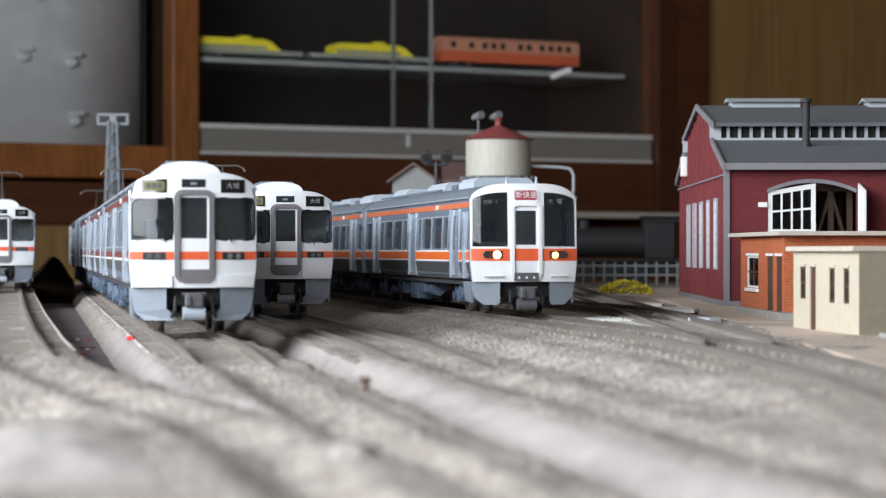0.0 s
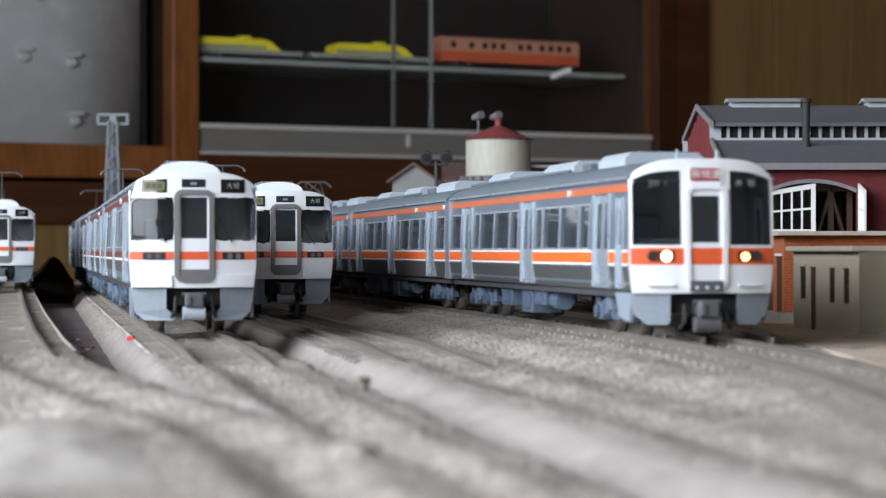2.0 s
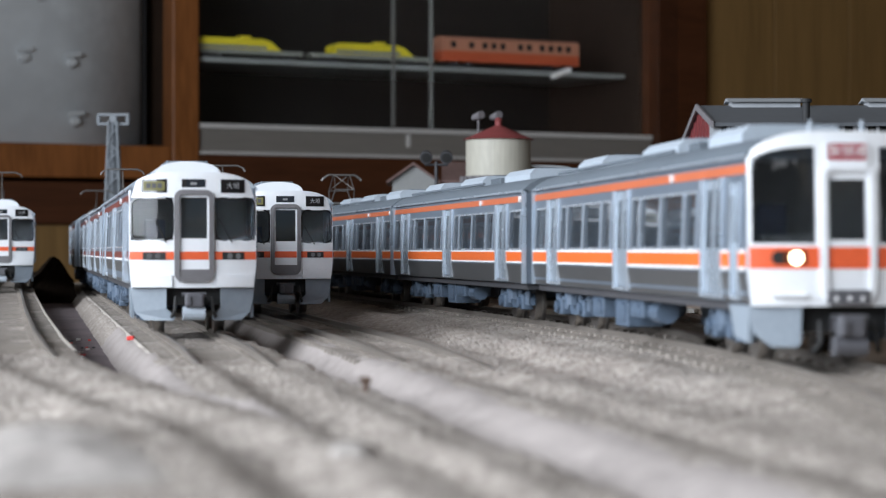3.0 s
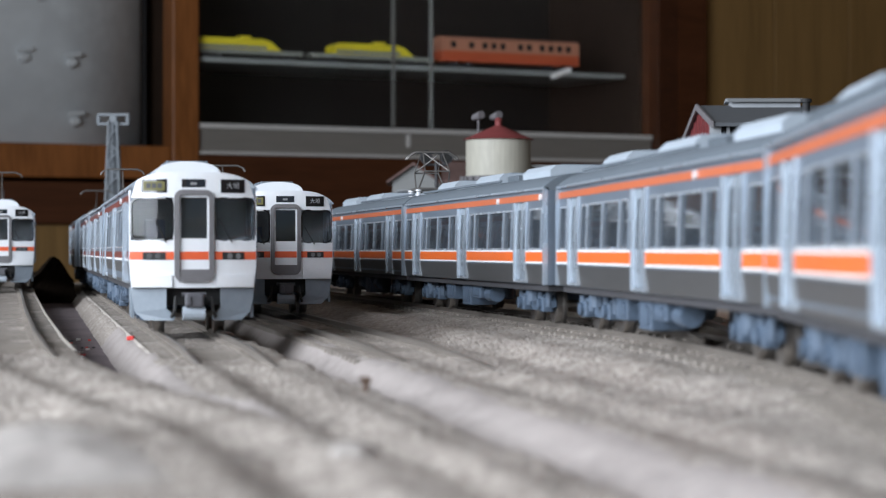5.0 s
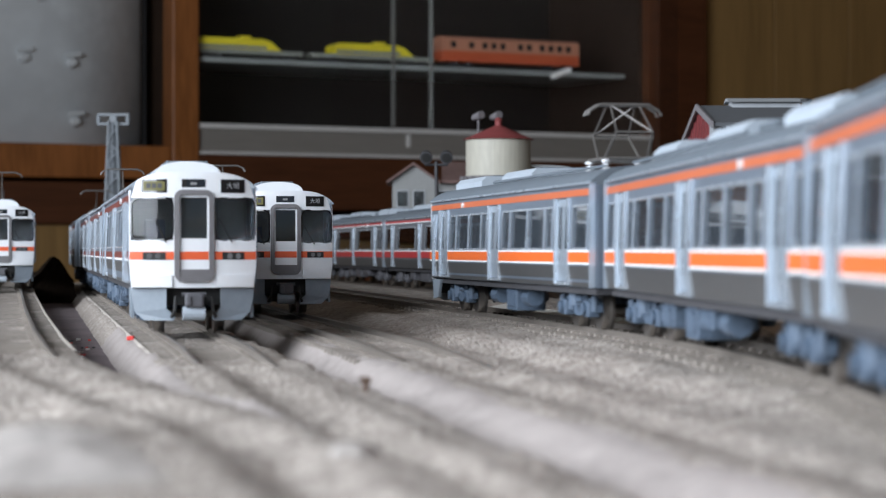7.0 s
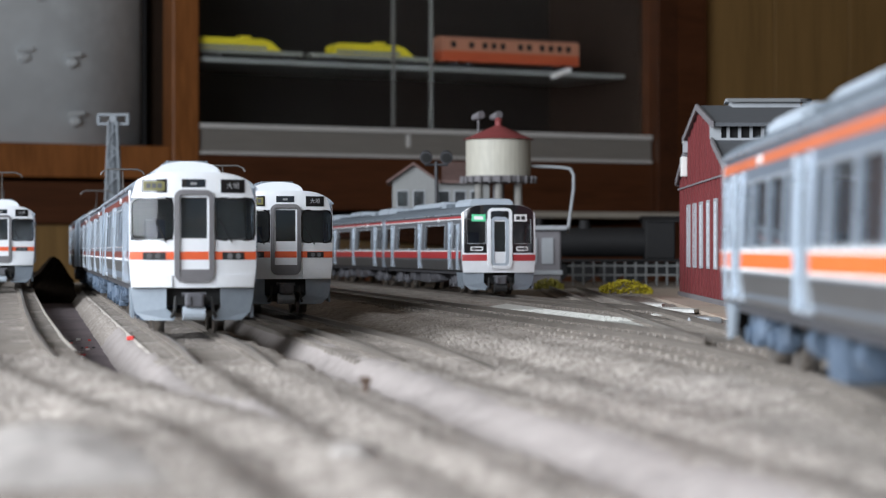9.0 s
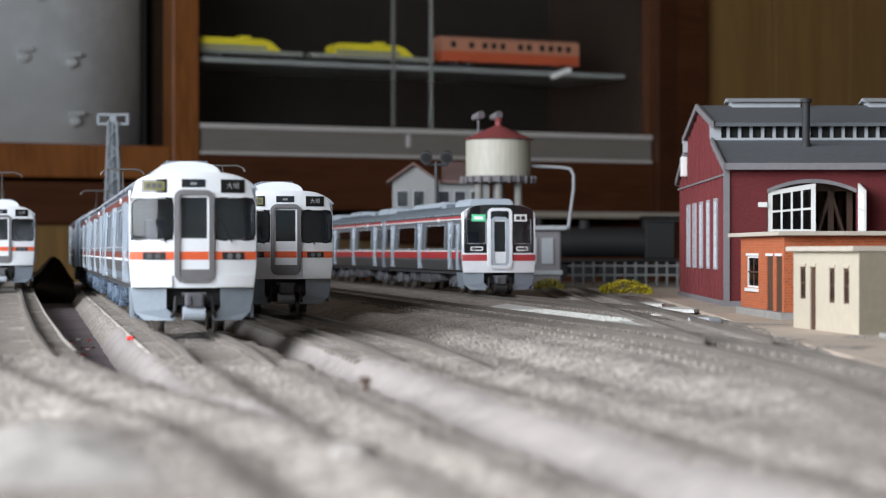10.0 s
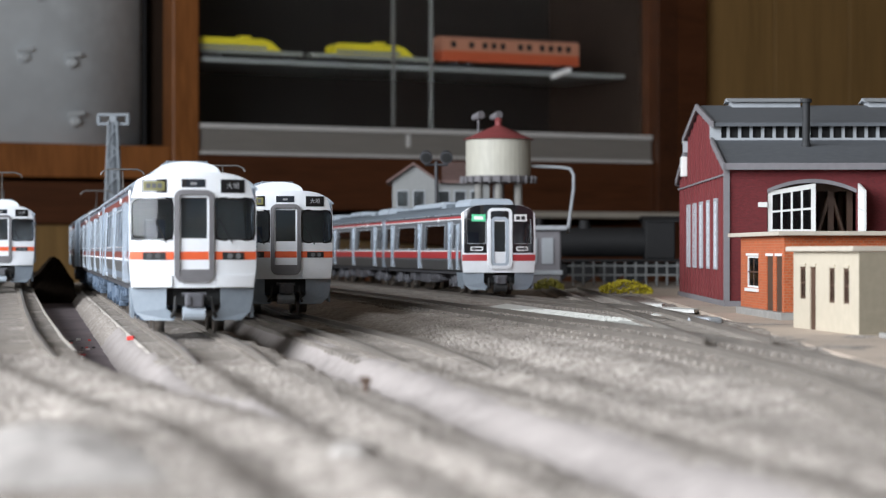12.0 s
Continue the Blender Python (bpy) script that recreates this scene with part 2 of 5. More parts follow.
def build_room():
    x0, x1, y0, y1, z0, z1 = -2400, 2200, -5200, 480, -760, 1700
    room_part("floor", boxed(x0, x1, y0, y1, z0 - 40, z0), FLOOR, "brown wooden floor of the room", "floor")
    room_part("ceiling", boxed(x0 - 100, x1 + 100, y0 - 100, y1 + 100, z1, z1 + 60), PLASTER, "plain tan ceiling", "ceiling")
    room_part("wall_north", boxed(x0, x1, y1, y1 + 80, z0, z1), PLASTER, "plain wall behind the display cabinet", "wall")
    # Unseen wall, made dark to cut bounce light and glass reflections.
    room_part("wall_east", boxed(x1, x1 + 80, y0, y1 + 80, z0, z1), DARK_WOOD, "plain dark wall out of view", "wall")
    bm = sheet(bmesh.new(), y0, y1 + 80, z0, z1, [(-3700, -1800, 120, 800)], lambda u, v: (x0, u, v), (-80, 0, 0), 3000)
    room_part("wall_west", bm, PLASTER, "plastered wall with a wide window opening", "wall")
    bm = sheet(bmesh.new(), x0 - 80, x1 + 80, z0, z1, [(-2300, -1300, 400, 1300)], lambda u, v: (u, y0, v), (0, -80, 0), 3000)
    room_part("wall_south", bm, PLASTER, "plain plastered wall with a small window opening", "wall")


def build_cabinet():
    """The display cabinet and panelling across the back of the room; x along its front, y into it."""
    c = thing("display_cabinet", ROOM, "brown wooden display cabinet with sliding glass doors and glass shelves", "cabinet")
    part("post", boxed(-461, -418, -12, 30, -760, 900, bevel=3), WOOD, c)
    bm = prism(bmesh.new(), [(395, -20), (440, -8), (497, -8), (497, 400), (395, 400)], "z", -760, 900)
    part("post", bm, DARK_WOOD, c, "dark brown corner post")
    part("rail", boxed(-417, 394, -6, 24, 84, 166, bevel=2), DARK_WOOD, c, "reddish brown lower rail")
    part("plinth", boxed(-417, 394, -2, 380, -760, 60), DARK_WOOD, c, "dark lower cupboard")
    part("ledge", boxed(60, 470, -60, 0, 74, 84, bevel=2), surface("off_white_ledge", (0.6, 0.56, 0.48), 0.5), c, "off-white ledge strip")
    alu = surface("aluminium_track", (0.42, 0.40, 0.37), 0.45, 0.3, 0.1, 200, 30, stretch=(0.1, 1, 1))
    # The lip's bright highlight is put into a near-white, non-metal colour.
    bright = surface("aluminium_highlight_white", (0.92, 0.91, 0.89), 0.3, 0.0, 0.05, 200, 30, stretch=(0.1, 1, 1))
    part("track_face", boxed(-417, 392, 0, 40, 172, 205), alu, c, "grey aluminium door track")
    part("track_lip", boxed(-417, 392, -6, 30, 205.5, 213.5, bevel=1.5), bright, c, "bright polished upper lip")
    part("track_foot", boxed(-417, 392, -5, 30, 166.5, 171.5, bevel=1.5), bright, c, "bright lower lip")
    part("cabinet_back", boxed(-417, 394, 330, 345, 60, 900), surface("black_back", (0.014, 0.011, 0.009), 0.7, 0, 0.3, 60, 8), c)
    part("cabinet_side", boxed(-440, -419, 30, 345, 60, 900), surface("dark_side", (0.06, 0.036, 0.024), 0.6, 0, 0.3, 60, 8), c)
    # Added liner: cabinet shade painted over the post's brown inner face.
    part("cabinet_side", boxed(386, 394, 31, 329, 171, 900), surface("dark_inner_liner", (0.035, 0.022, 0.015), 0.6, 0, 0.3, 60, 8), c)
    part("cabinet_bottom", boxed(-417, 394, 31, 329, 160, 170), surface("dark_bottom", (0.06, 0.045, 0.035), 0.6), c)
    part("shelf", boxed(-416, 345, 8, 200, 307, 314.5, bevel=1), surface("grey_glass_edge", (0.34, 0.36, 0.35), 0.3, 0.2), c, "pale edged glass shelf")
    for x in (-84, -18):
        part("glass_edge", boxed(x - 2, x + 2, 6, 12, 216, 900), surface("glass_edge", (0.18, 0.18, 0.17), 0.2), c)
    for a, b, y in ((-416.5, -16, 4.0), (-86, 385, 0.5)):
        door = part("glass_door", boxed(a, b, y, y + 1.6, 214, 900), CLEAR, c, "clear sliding glass door")
        door.visible_shadow = False
    part("lock", boxed(-65, -58, -3, 4, 184, 204, bevel=1.5), bright, c, "small chrome lock on the track")
    bm = bmesh.new()
    rod(bm, (205, 10, 306), (240, 10, 318), 5, 10)
    part("shelf_clip", bm, bright, c)
    # sliding panel of pale frosted sheet beside the cabinet
    p = thing("sliding_panel", ROOM, "pale blue-grey frosted panel in a brown wooden frame", "panel")
    part("bottom_rail", boxed(-1300, -462, -8, 26, 128, 177, bevel=2), WOOD, p)
    part("lower_rail", boxed(-1300, -462, -2, 30, 60, 122, bevel=2), DARK_WOOD, p)
    part("lower_board", boxed(-1300, -462, 2, 24, -760, 58), PANEL_WOOD, p, "tan lower board")
    frost = surface("frosted_sheet", (0.86, 0.91, 0.94), 0.5, 0, 0.12, 30, 4)
    # the sheet curls back into the shade towards the post
    bm = bmesh.new()
    prof = [(-1300, 4)] + [(-640 + 5.6 * i, 4 + 0.1 * i * i) for i in range(31)]
    prism(bm, prof + [(x, y + 3) for x, y in reversed(prof)], "z", 178, 900)
    part("sheet", bm, frost, p, "curling pale blue-grey sheet", smooth=True)
    part("backing", boxed(-1300, -462, 100, 110, 130, 900), surface("dark_backing", (0.03, 0.03, 0.032), 0.7), p)
    # Highlights on the crumpled sheet, modelled as near-white raised knobs.
    dent = surface("crumple_highlight_white", (0.82, 0.86, 0.88), 0.35, 0.0)
    for x, z in ((-684, 302), (-612, 297), (-607, 211), (-660, 392)):
        bm = bmesh.new()
        rod(bm, (x, 4, z), (x, -6, z), 9, 12, 5)
        rod(bm, (x - 11, -2, z + 9), (x + 12, -2, z + 12), 3.5, 8)
        part("crumple_highlight", bm, dent, p, "small pale crumple with its highlight painted in")
    w = thing("wall_panelling", ROOM, "tan wooden wall panelling beside the cabinet", "panelling", kind="structure")
    for i in range(9):
        x = 498 + 160 * i
        part("panel", boxed(x + 0.8, x + 159.2, 20, 36, -760, 1000, bevel=2), PANEL_WOOD, w)
    part("backing", boxed(498, 1940, 38, 60, -760, 1000), DARK_WOOD, w)


# ---- layout ----
C_LINE = 217.0
LOW = 2.4                       # the two inner yard lines lie lower than the running line
# edge of the first bed, across, by distance: it swings over towards the second as it nears the eye
EDGE_D = (150, 237, 290, 319, 342, 365, 419, 464, 505, 578, 827, 1300, 2000)
EDGE_W = (45, 42.5, 40.5, 36.5, 32, 27.5, 19, 14, 10.5, 7.5, 3.5, -2, -4)


def edge(depth):
    return sum(float(np.interp(depth + k, EDGE_D, EDGE_W)) for k in (-24, -12, 0, 12, 24)) / 5


def ease(a, b, x):
    t = min(1, max(0, (x - a) / (b - a)))
    return t * t * (3 - 2 * t)


def lie(w, depth):
    """Height of the layout's surface."""
    def bump(at, wide):
        return math.exp(-((w - at) / wide) ** 2)
    s = ease
    e = edge(depth)
    near = 1 - s(440, 600, depth)
    z = -2.6 - 2.1 * s(18, 26, w) * (1 - s(106, 128, w)) * s(e - 2, e + 3, w)
    # dusty tracks that lose their rails towards the eye: a groove between two low ridges
    for mid, k in ((e - 16, 0.9), (43.4, 1.0), (90.0, 0.7)):
        cut = s(e - 3, e + 9, w) if mid == 43.4 else 1.0
        z += near * cut * k * (-1.3 * bump(mid, 4.6) + 0.7 * bump(mid - 8.2, 3.0) + 0.7 * bump(mid + 8.2, 3.0))
    # the ditch between the first two beds runs out towards the eye
    foot, brow = max(18.5, e + 2.5), max(27.5, e + 9)
    mask = s(e - 0.5, e + 4.5, w) * (1 - s(foot, brow, w))
    floor_z = -6.6 - 6.4 * s(425, 490, depth)
    z += (floor_z - z) * mask
    # and the narrower one between the second and the third
    mask = s(60, 64, w) * (1 - s(66.5, 77.5, w))
    z += (-8.6 - 5.4 * s(400, 600, depth) - z) * mask
    z -= 9 * s(-44, -52, w)
    x = (w - depth * math.sin(HEAD)) / math.cos(HEAD)
    z -= 5.0 * math.exp(-((x + 70) / 13) ** 2 - ((depth - 342) / 17) ** 2)
    z += 3.2 * math.exp(-((x + 46) / 15) ** 2 - ((depth - 262) / 24) ** 2)
    z -= 1.6 * bump(114, 5) * s(300, 420, depth) + 1.2 * bump(136, 4)
    z -= 1.0 * s(232, 250, w)
    return z


def build_ground():
    ws = [-340, -250, -180, -140, -110, -90, -75] + [-66 + 1.6 * i for i in range(110)] + [112 + 4 * i for i in range(60)] + [360, 400, 460, 540, 640, 760, 900]
    ds = [-1250, -900, -600, -300, -100, 0, 60, 100] + [124 + 4 * i for i in range(120)] + [604 + 8 * i for i in range(100)] + [1420, 1460, 1520, 1600, 1700, 1820]
    bm = bmesh.new()
    rows = []
    for d in ds:
        row = []
        for w in ws:
            x, y = straight(w, d)
            z = lie(w, d)
            if -70 < w < 360 and d > 100:
                z += 0.35 * noise.noise((x * 0.45, y * 0.35, 0)) + 0.8 * noise.noise((x * 0.06, y * 0.03, 5)) + 0.5 * noise.noise((x * 0.15, y * 0.1, 9))
            row.append(bm.verts.new((x, y, z)))
        rows.append(row)
    for a, b in zip(rows, rows[1:]):
        for i in range(len(a) - 1):
            bm.faces.new((a[i], a[i + 1], b[i + 1], b[i]))
    bm.faces.ensure_lookup_table()
    k = 0
    for d0, d1 in zip(ds, ds[1:]):
        d = (d0 + d1) / 2
        e = edge(d)
        for w0, w1 in zip(ws, ws[1:]):
            w = (w0 + w1) / 2 + 2.4 * noise.noise((w0 * 0.2, d * 0.05, 3))
            first = d < 760 and max(19.0, e + 4) < w < max(28.0, e + 9.5) and d > 330
            second = d < 900 and 65.0 < w < 79.0
            bm.faces[k].material_index = 1 if first or second else 0
            k += 1
    g = part("ground", bm, BALLAST, smooth=True)
    g.data.materials.append(BANK)
    tagged(g, "grey-beige ballasted ground of the model layout", "ground", kind="structure")
    t = thing("layout_table", mm(0, 0, 0), "plain wooden table that carries the model railway", "table")
    rim = [straight(-338, -1248), straight(898, -1248), straight(898, 1818), straight(-338, 1818)]
    part("table_top", prism(bmesh.new(), rim, "z", -40, -20), PANEL_WOOD, t)
    for w, d in ((-300, -1200), (860, -1200), (860, 1770), (-300, 1770)):
        x, y = straight(w, d)
        part("leg", boxed(x - 30, x + 30, y - 30, y + 30, -759.5, -40.5), PANEL_WOOD, t)


def sweep(bm, line, outline):
    """Draw an outline of (side, height) pairs along a line of (x, y, heading, depth sunk)."""
    rings = []
    for x, y, h, sunk in line:
        rings.append([bm.verts.new((x + s * math.cos(h), y + s * math.sin(h), z - sunk)) for s, z in outline])
    n = len(outline)
    for a, b in zip(rings, rings[1:]):
        for i in range(n):
            bm.faces.new((a[i], a[(i + 1) % n], b[(i + 1) % n], b[i]))
    bm.faces.new(rings[0])
    bm.faces.new(rings[-1][::-1])


def build_track(line, label, edges=()):
    t = thing("track", mm(0, 0, 0), label, "railway track", group="yard tracks")
    for g in (-8.25, 8.25):
        bm = bmesh.new()
        sweep(bm, line, [(g + s, z) for s, z in ((-0.9, -2.3), (0.9, -2.3), (0.9, -2.0), (0.3, -1.7), (0.3, -0.9), (0.5, -0.7), (0.5, -0.05), (0.35, 0), (-0.35, 0), (-0.5, -0.05), (-0.5, -0.7), (-0.3, -0.9), (-0.3, -1.7), (-0.9, -2.0))])
        part("rail", bm, RAIL, t)
    for g in edges:
        bm = bmesh.new()
        sweep(bm, line, [(g + s, z) for s, z in ((-0.9, -3.8), (0.9, -3.8), (0.6, -2.4), (0.25, -2.0), (-0.25, -2.0), (-0.6, -2.4))])
        part("bed_edge", bm, DUST_EDGE, t, "dusty raised edge of the track bed")
    verts, faces = [], []
    acc, last = 0.0, None
    for x, y, h, sunk in line:
        if last:
            acc += math.hypot(x - last[0], y - last[1])
        last = (x, y)
        if acc < 6.8 and verts:
            continue
        acc = 0.0
        for a0, a1, hw, z0, z1 in ((-15, 15, 1.3, -3.6, -2.25), (-10.2, -6.4, 0.9, -2.2, -1.5), (6.4, 10.2, 0.9, -2.2, -1.5)):
            k = len(verts)
            for z in (z0, z1):
                for s, f in ((a0, -hw), (a1, -hw), (a1, hw), (a0, hw)):
                    verts.append(((x + s * math.cos(h) + f * math.sin(h)) * S, (y + s * math.sin(h) - f * math.cos(h)) * S, (z - sunk) * S))
            faces += [(k, k + 1, k + 2, k + 3), (k + 4, k + 7, k + 6, k + 5)] + [(k + i, k + 4 + i, k + 4 + (i + 1) % 4, k + (i + 1) % 4) for i in range(4)]
    me = bpy.data.meshes.new("sleeper_bed")
    me.from_pydata(verts, [], faces)
    me.materials.append(SLEEPER)
    ob = new("sleeper_bed", me)
    ob.parent = t
    tagged(ob, "dusty sleepers half sunk in ballast", kind="stuff")


def straight_line(w, d0, d1, low=0.0, step=3.4):
    out, d = [], d1
    while d > d0:
        x, y = straight(w, d)
        out.append((x, y, HEAD, low + 4.5 * max(0.0, min(1.0, (d0 + 150 - d) / 150)) ** 1.3))
        d -= step
    return out


def edge_line(d0, d1, step=3.4):
    """The outermost line, which keeps to the edge of its bed."""
    out, d = [], d1
    while d > d0:
        x, y = straight(edge(d) - 16, d)
        slope = (edge(d + 5) - edge(d - 5)) / 10
        out.append((x, y, HEAD - slope, 4.5 * max(0.0, min(1.0, (d0 + 130 - d) / 130)) ** 1.3))
        d -= step
    return out


build_room()
build_cabinet()
build_ground()
build_track(edge_line(430, 1820), "dusty model railway track at the edge of a ballast bed", (15.6,))
build_track(straight_line(43.4, 420, 1820, LOW), "dusty model railway track on a ballast bed beside the ditch", (-15.6,))
build_track(straight_line(90.0, 430, 1820, LOW), "dusty model railway track on a ballast bed")
build_track([(*way(u), 0.0) for u in np.arange(-1000, 1715, 3.4)], "dusty running line that curves towards the eye")
build_track([(71.5 + (0.0006 * max(0, 900 - y)) ** 2, y, 0.0, 0.0) for y in np.arange(1340, 545, -3.4)], "dusty siding that leads to the shed")
build_track(straight_line(C_LINE, 690, 1820), "dusty model railway track beside a platform strip")


# ---- trains ----
def roof_z(y, top=43.2, edge=38.8):
    return edge + (top - edge) * (1 - min(1, abs(y) / 18.3) ** 4.4)


def side_map(sign):
    def at(x, z):
        tuck = 0.9 * max(0, (16 - z) / 5) ** 1.5 if z < 16 else 0
        lean = 0.05 * max(0, z - 24)
        return (x, sign * (18.2 - tuck - lean), z)
    return at


def face_map(length, curve, lean, out=0.0, flat=False):
    def at(y, z):
        k = max(0.0, abs(y) / 18.2)
        x = length / 2 - curve * k ** 2.2 - lean * max(0, z - 21) ** 1.5 / 100 + out
        if flat:
            z = min(z, roof_z(y) - 0.1)
        elif z > 36:
            z = 36 + (z - 36) * (roof_z(y) - 36) / (43.2 - 36)
        yy = y
        if z < 17:
            yy = y * (1 - 0.035 * (17 - z) / 6)
        return (x, yy * 0.985, z)
    return at


def build_bogie(car, x, length, under):
    b = part("bogie", prism(box(bmesh.new(), -12, 12, -9, 9, 5.2, 8.2, bevel=0.4), [(-4, 4.2), (4, 4.2), (4, 8), (-4, 8)], "y", -9, 9), under, car)
    b.matrix_basis = mm(x, 0, 0)
    for s in (-1, 1):
        bm = bmesh.new()
        prism(bm, [(-19, 6.5), (-17, 8.2), (-6, 8.2), (-4, 6.6), (4, 6.6), (6, 8.2), (17, 8.2), (19, 6.5), (19, 4.6), (8, 4.6), (5, 3.4), (-5, 3.4), (-8, 4.6), (-19, 4.6)], "y", s * 12.2, s * 10.6)
        for ax in (-13.1, 13.1):
            box(bm, ax - 3, ax + 3, min(s * 10.6, s * 14), max(s * 10.6, s * 14), 3.2, 7.6, bevel=0.5)
            rod(bm, (ax, s * 14, 5.4), (ax, s * 15, 5.4), 1.7, 10)
            rod(bm, (ax - 5, s * 12.6, 4.8), (ax - 5, s * 12.6, 9), 1.0, 8)
            rod(bm, (ax + 5, s * 12.6, 4.8), (ax + 5, s * 12.6, 9), 1.0, 8)
        rod(bm, (0, s * 12.8, 6.2), (0, s * 12.8, 10.6), 2.6, 12)
        rod(bm, (-9, s * 13.6, 7.8), (1, s * 13.6, 7.8), 0.7, 8)
        part("side_frame", bm, under, b)
    for ax in (-13.1, 13.1):
        bm = bmesh.new()
        rod(bm, (0, -11, 0), (0, 11, 0), 1.2, 8)
        for s in (-1, 1):
            rod(bm, (0, s * 7.2, 0), (0, s * 8.2, 0), 6.1, 24)
            rod(bm, (0, s * 8.2, 0), (0, s * 10.2, 0), 5.35, 24)
        w = part("wheelset", bm, WHEEL, b)
        w.matrix_basis = mm(ax, 0, 5.35)
        w["axle"] = ax
    return b


def build_single_arm(car, x):
    """A single-arm pantograph, raised: base frame, lower and upper arm, wide head with drooping horns."""
    p = part("pantograph", box(box(boxed(-9, 9, -7, -6, 45.2, 46.2), -9, 9, 6, 7, 45.2, 46.2), -0.6, 0.6, -6, 6, 45.3, 46.1), PANTO, car, "single-arm grey metal pantograph")
    p.matrix_basis = mm(x, 0, 0)
    for s in (-1, 1):
        for e in (-8, 8):
            part("insulator", rod(rod(bmesh.new(), (e, s * 6.5, 42.6), (e, s * 6.5, 44.4), 1.2, 10), (e, s * 6.5, 44.4), (e, s * 6.5, 45.15), 0.8, 10), WHITE, p, "white insulator")
    part("lower_arm", rod(bmesh.new(), (0, 0, 46), (11, 0, 53.5), 0.6, 8, 0.45), PANTO, p)
    part("upper_arm", rod(bmesh.new(), (11, 0, 53.5), (0, 0, 62.6), 0.45, 8, 0.3), PANTO, p)
    part("guide_rod", rod(bmesh.new(), (3, 1.2, 46), (10, 1.2, 52.4), 0.22, 6), PANTO, p)
    bm = bmesh.new()
    for e in (-1.8, 1.8):
        rod(bm, (e, -7.5, 63), (e, 7.5, 63), 0.4, 8)
        for s in (-1, 1):
            rod(bm, (e, s * 7.5, 63), (e, s * 10.2, 61.9), 0.35, 8)
            rod(bm, (e, s * 10.2, 61.9), (e, s * 11.2, 60.2), 0.3, 8)
    for s in (-4, 4):
        rod(bm, (-1.8, s, 62.8), (1.8, s, 62.8), 0.3, 6)
    part("contact_head", bm, PANTO, p)


def build_pantograph(car, x, raised):
    p = part("pantograph", rod(rod(rod(rod(bmesh.new(), (-9, -7, 46), (9, -7, 46), 0.5), (-9, 7, 46), (9, 7, 46), 0.5), (-9, -7, 46), (-9, 7, 46), 0.5), (9, -7, 46), (9, 7, 46), 0.5), PANTO, car, "folding grey metal pantograph")
    p.matrix_basis = mm(x, 0, 0)
    for s in (-1, 1):
        bm = bmesh.new()
        for ix in (-9, 9):
            for k in range(3):
                rod(bm, (ix, s * 7, 43 + k), (ix, s * 7, 43.7 + k), 1.2 if k % 2 == 0 else 0.8, 10)
        part("insulator", bm, WHITE, p, "white insulators")
    top, kx, kz = (61, 13, 53) if raised else (50, 14, 47.5)
    arms = []
    for s in (-1, 1):
        for e in (-1, 1):
            arms += [((e * 3, s * 6, 46), (e * kx, s * 5, kz), 0.32), ((e * kx, s * 5, kz), (e * 2, s * 4, top), 0.22)]
        arms.append(((s * kx, -5, kz), (s * kx, 5, kz), 0.3))
    arms += [((-kx, -5, kz), (-2, 4, top), 0.25), ((kx, 5, kz), (2, -4, top), 0.25)]
    for a, b, r in arms:
        part("pantograph_arm", rod(bmesh.new(), a, b, r, 6), PANTO, p)
    bm = bmesh.new()
    for e in (-2.2, 2.2):
        rod(bm, (e, -7, top), (e, 7, top), 0.45, 8)
        for s in (-1, 1):
            rod(bm, (e, s * 7, top), (e, s * 9.8, top - 1.8), 0.4, 8)
            rod(bm, (e, s * 9.8, top - 1.8), (e, s * 10.4, top - 3), 0.35, 8)
    part("contact_head", bm, PANTO, p)


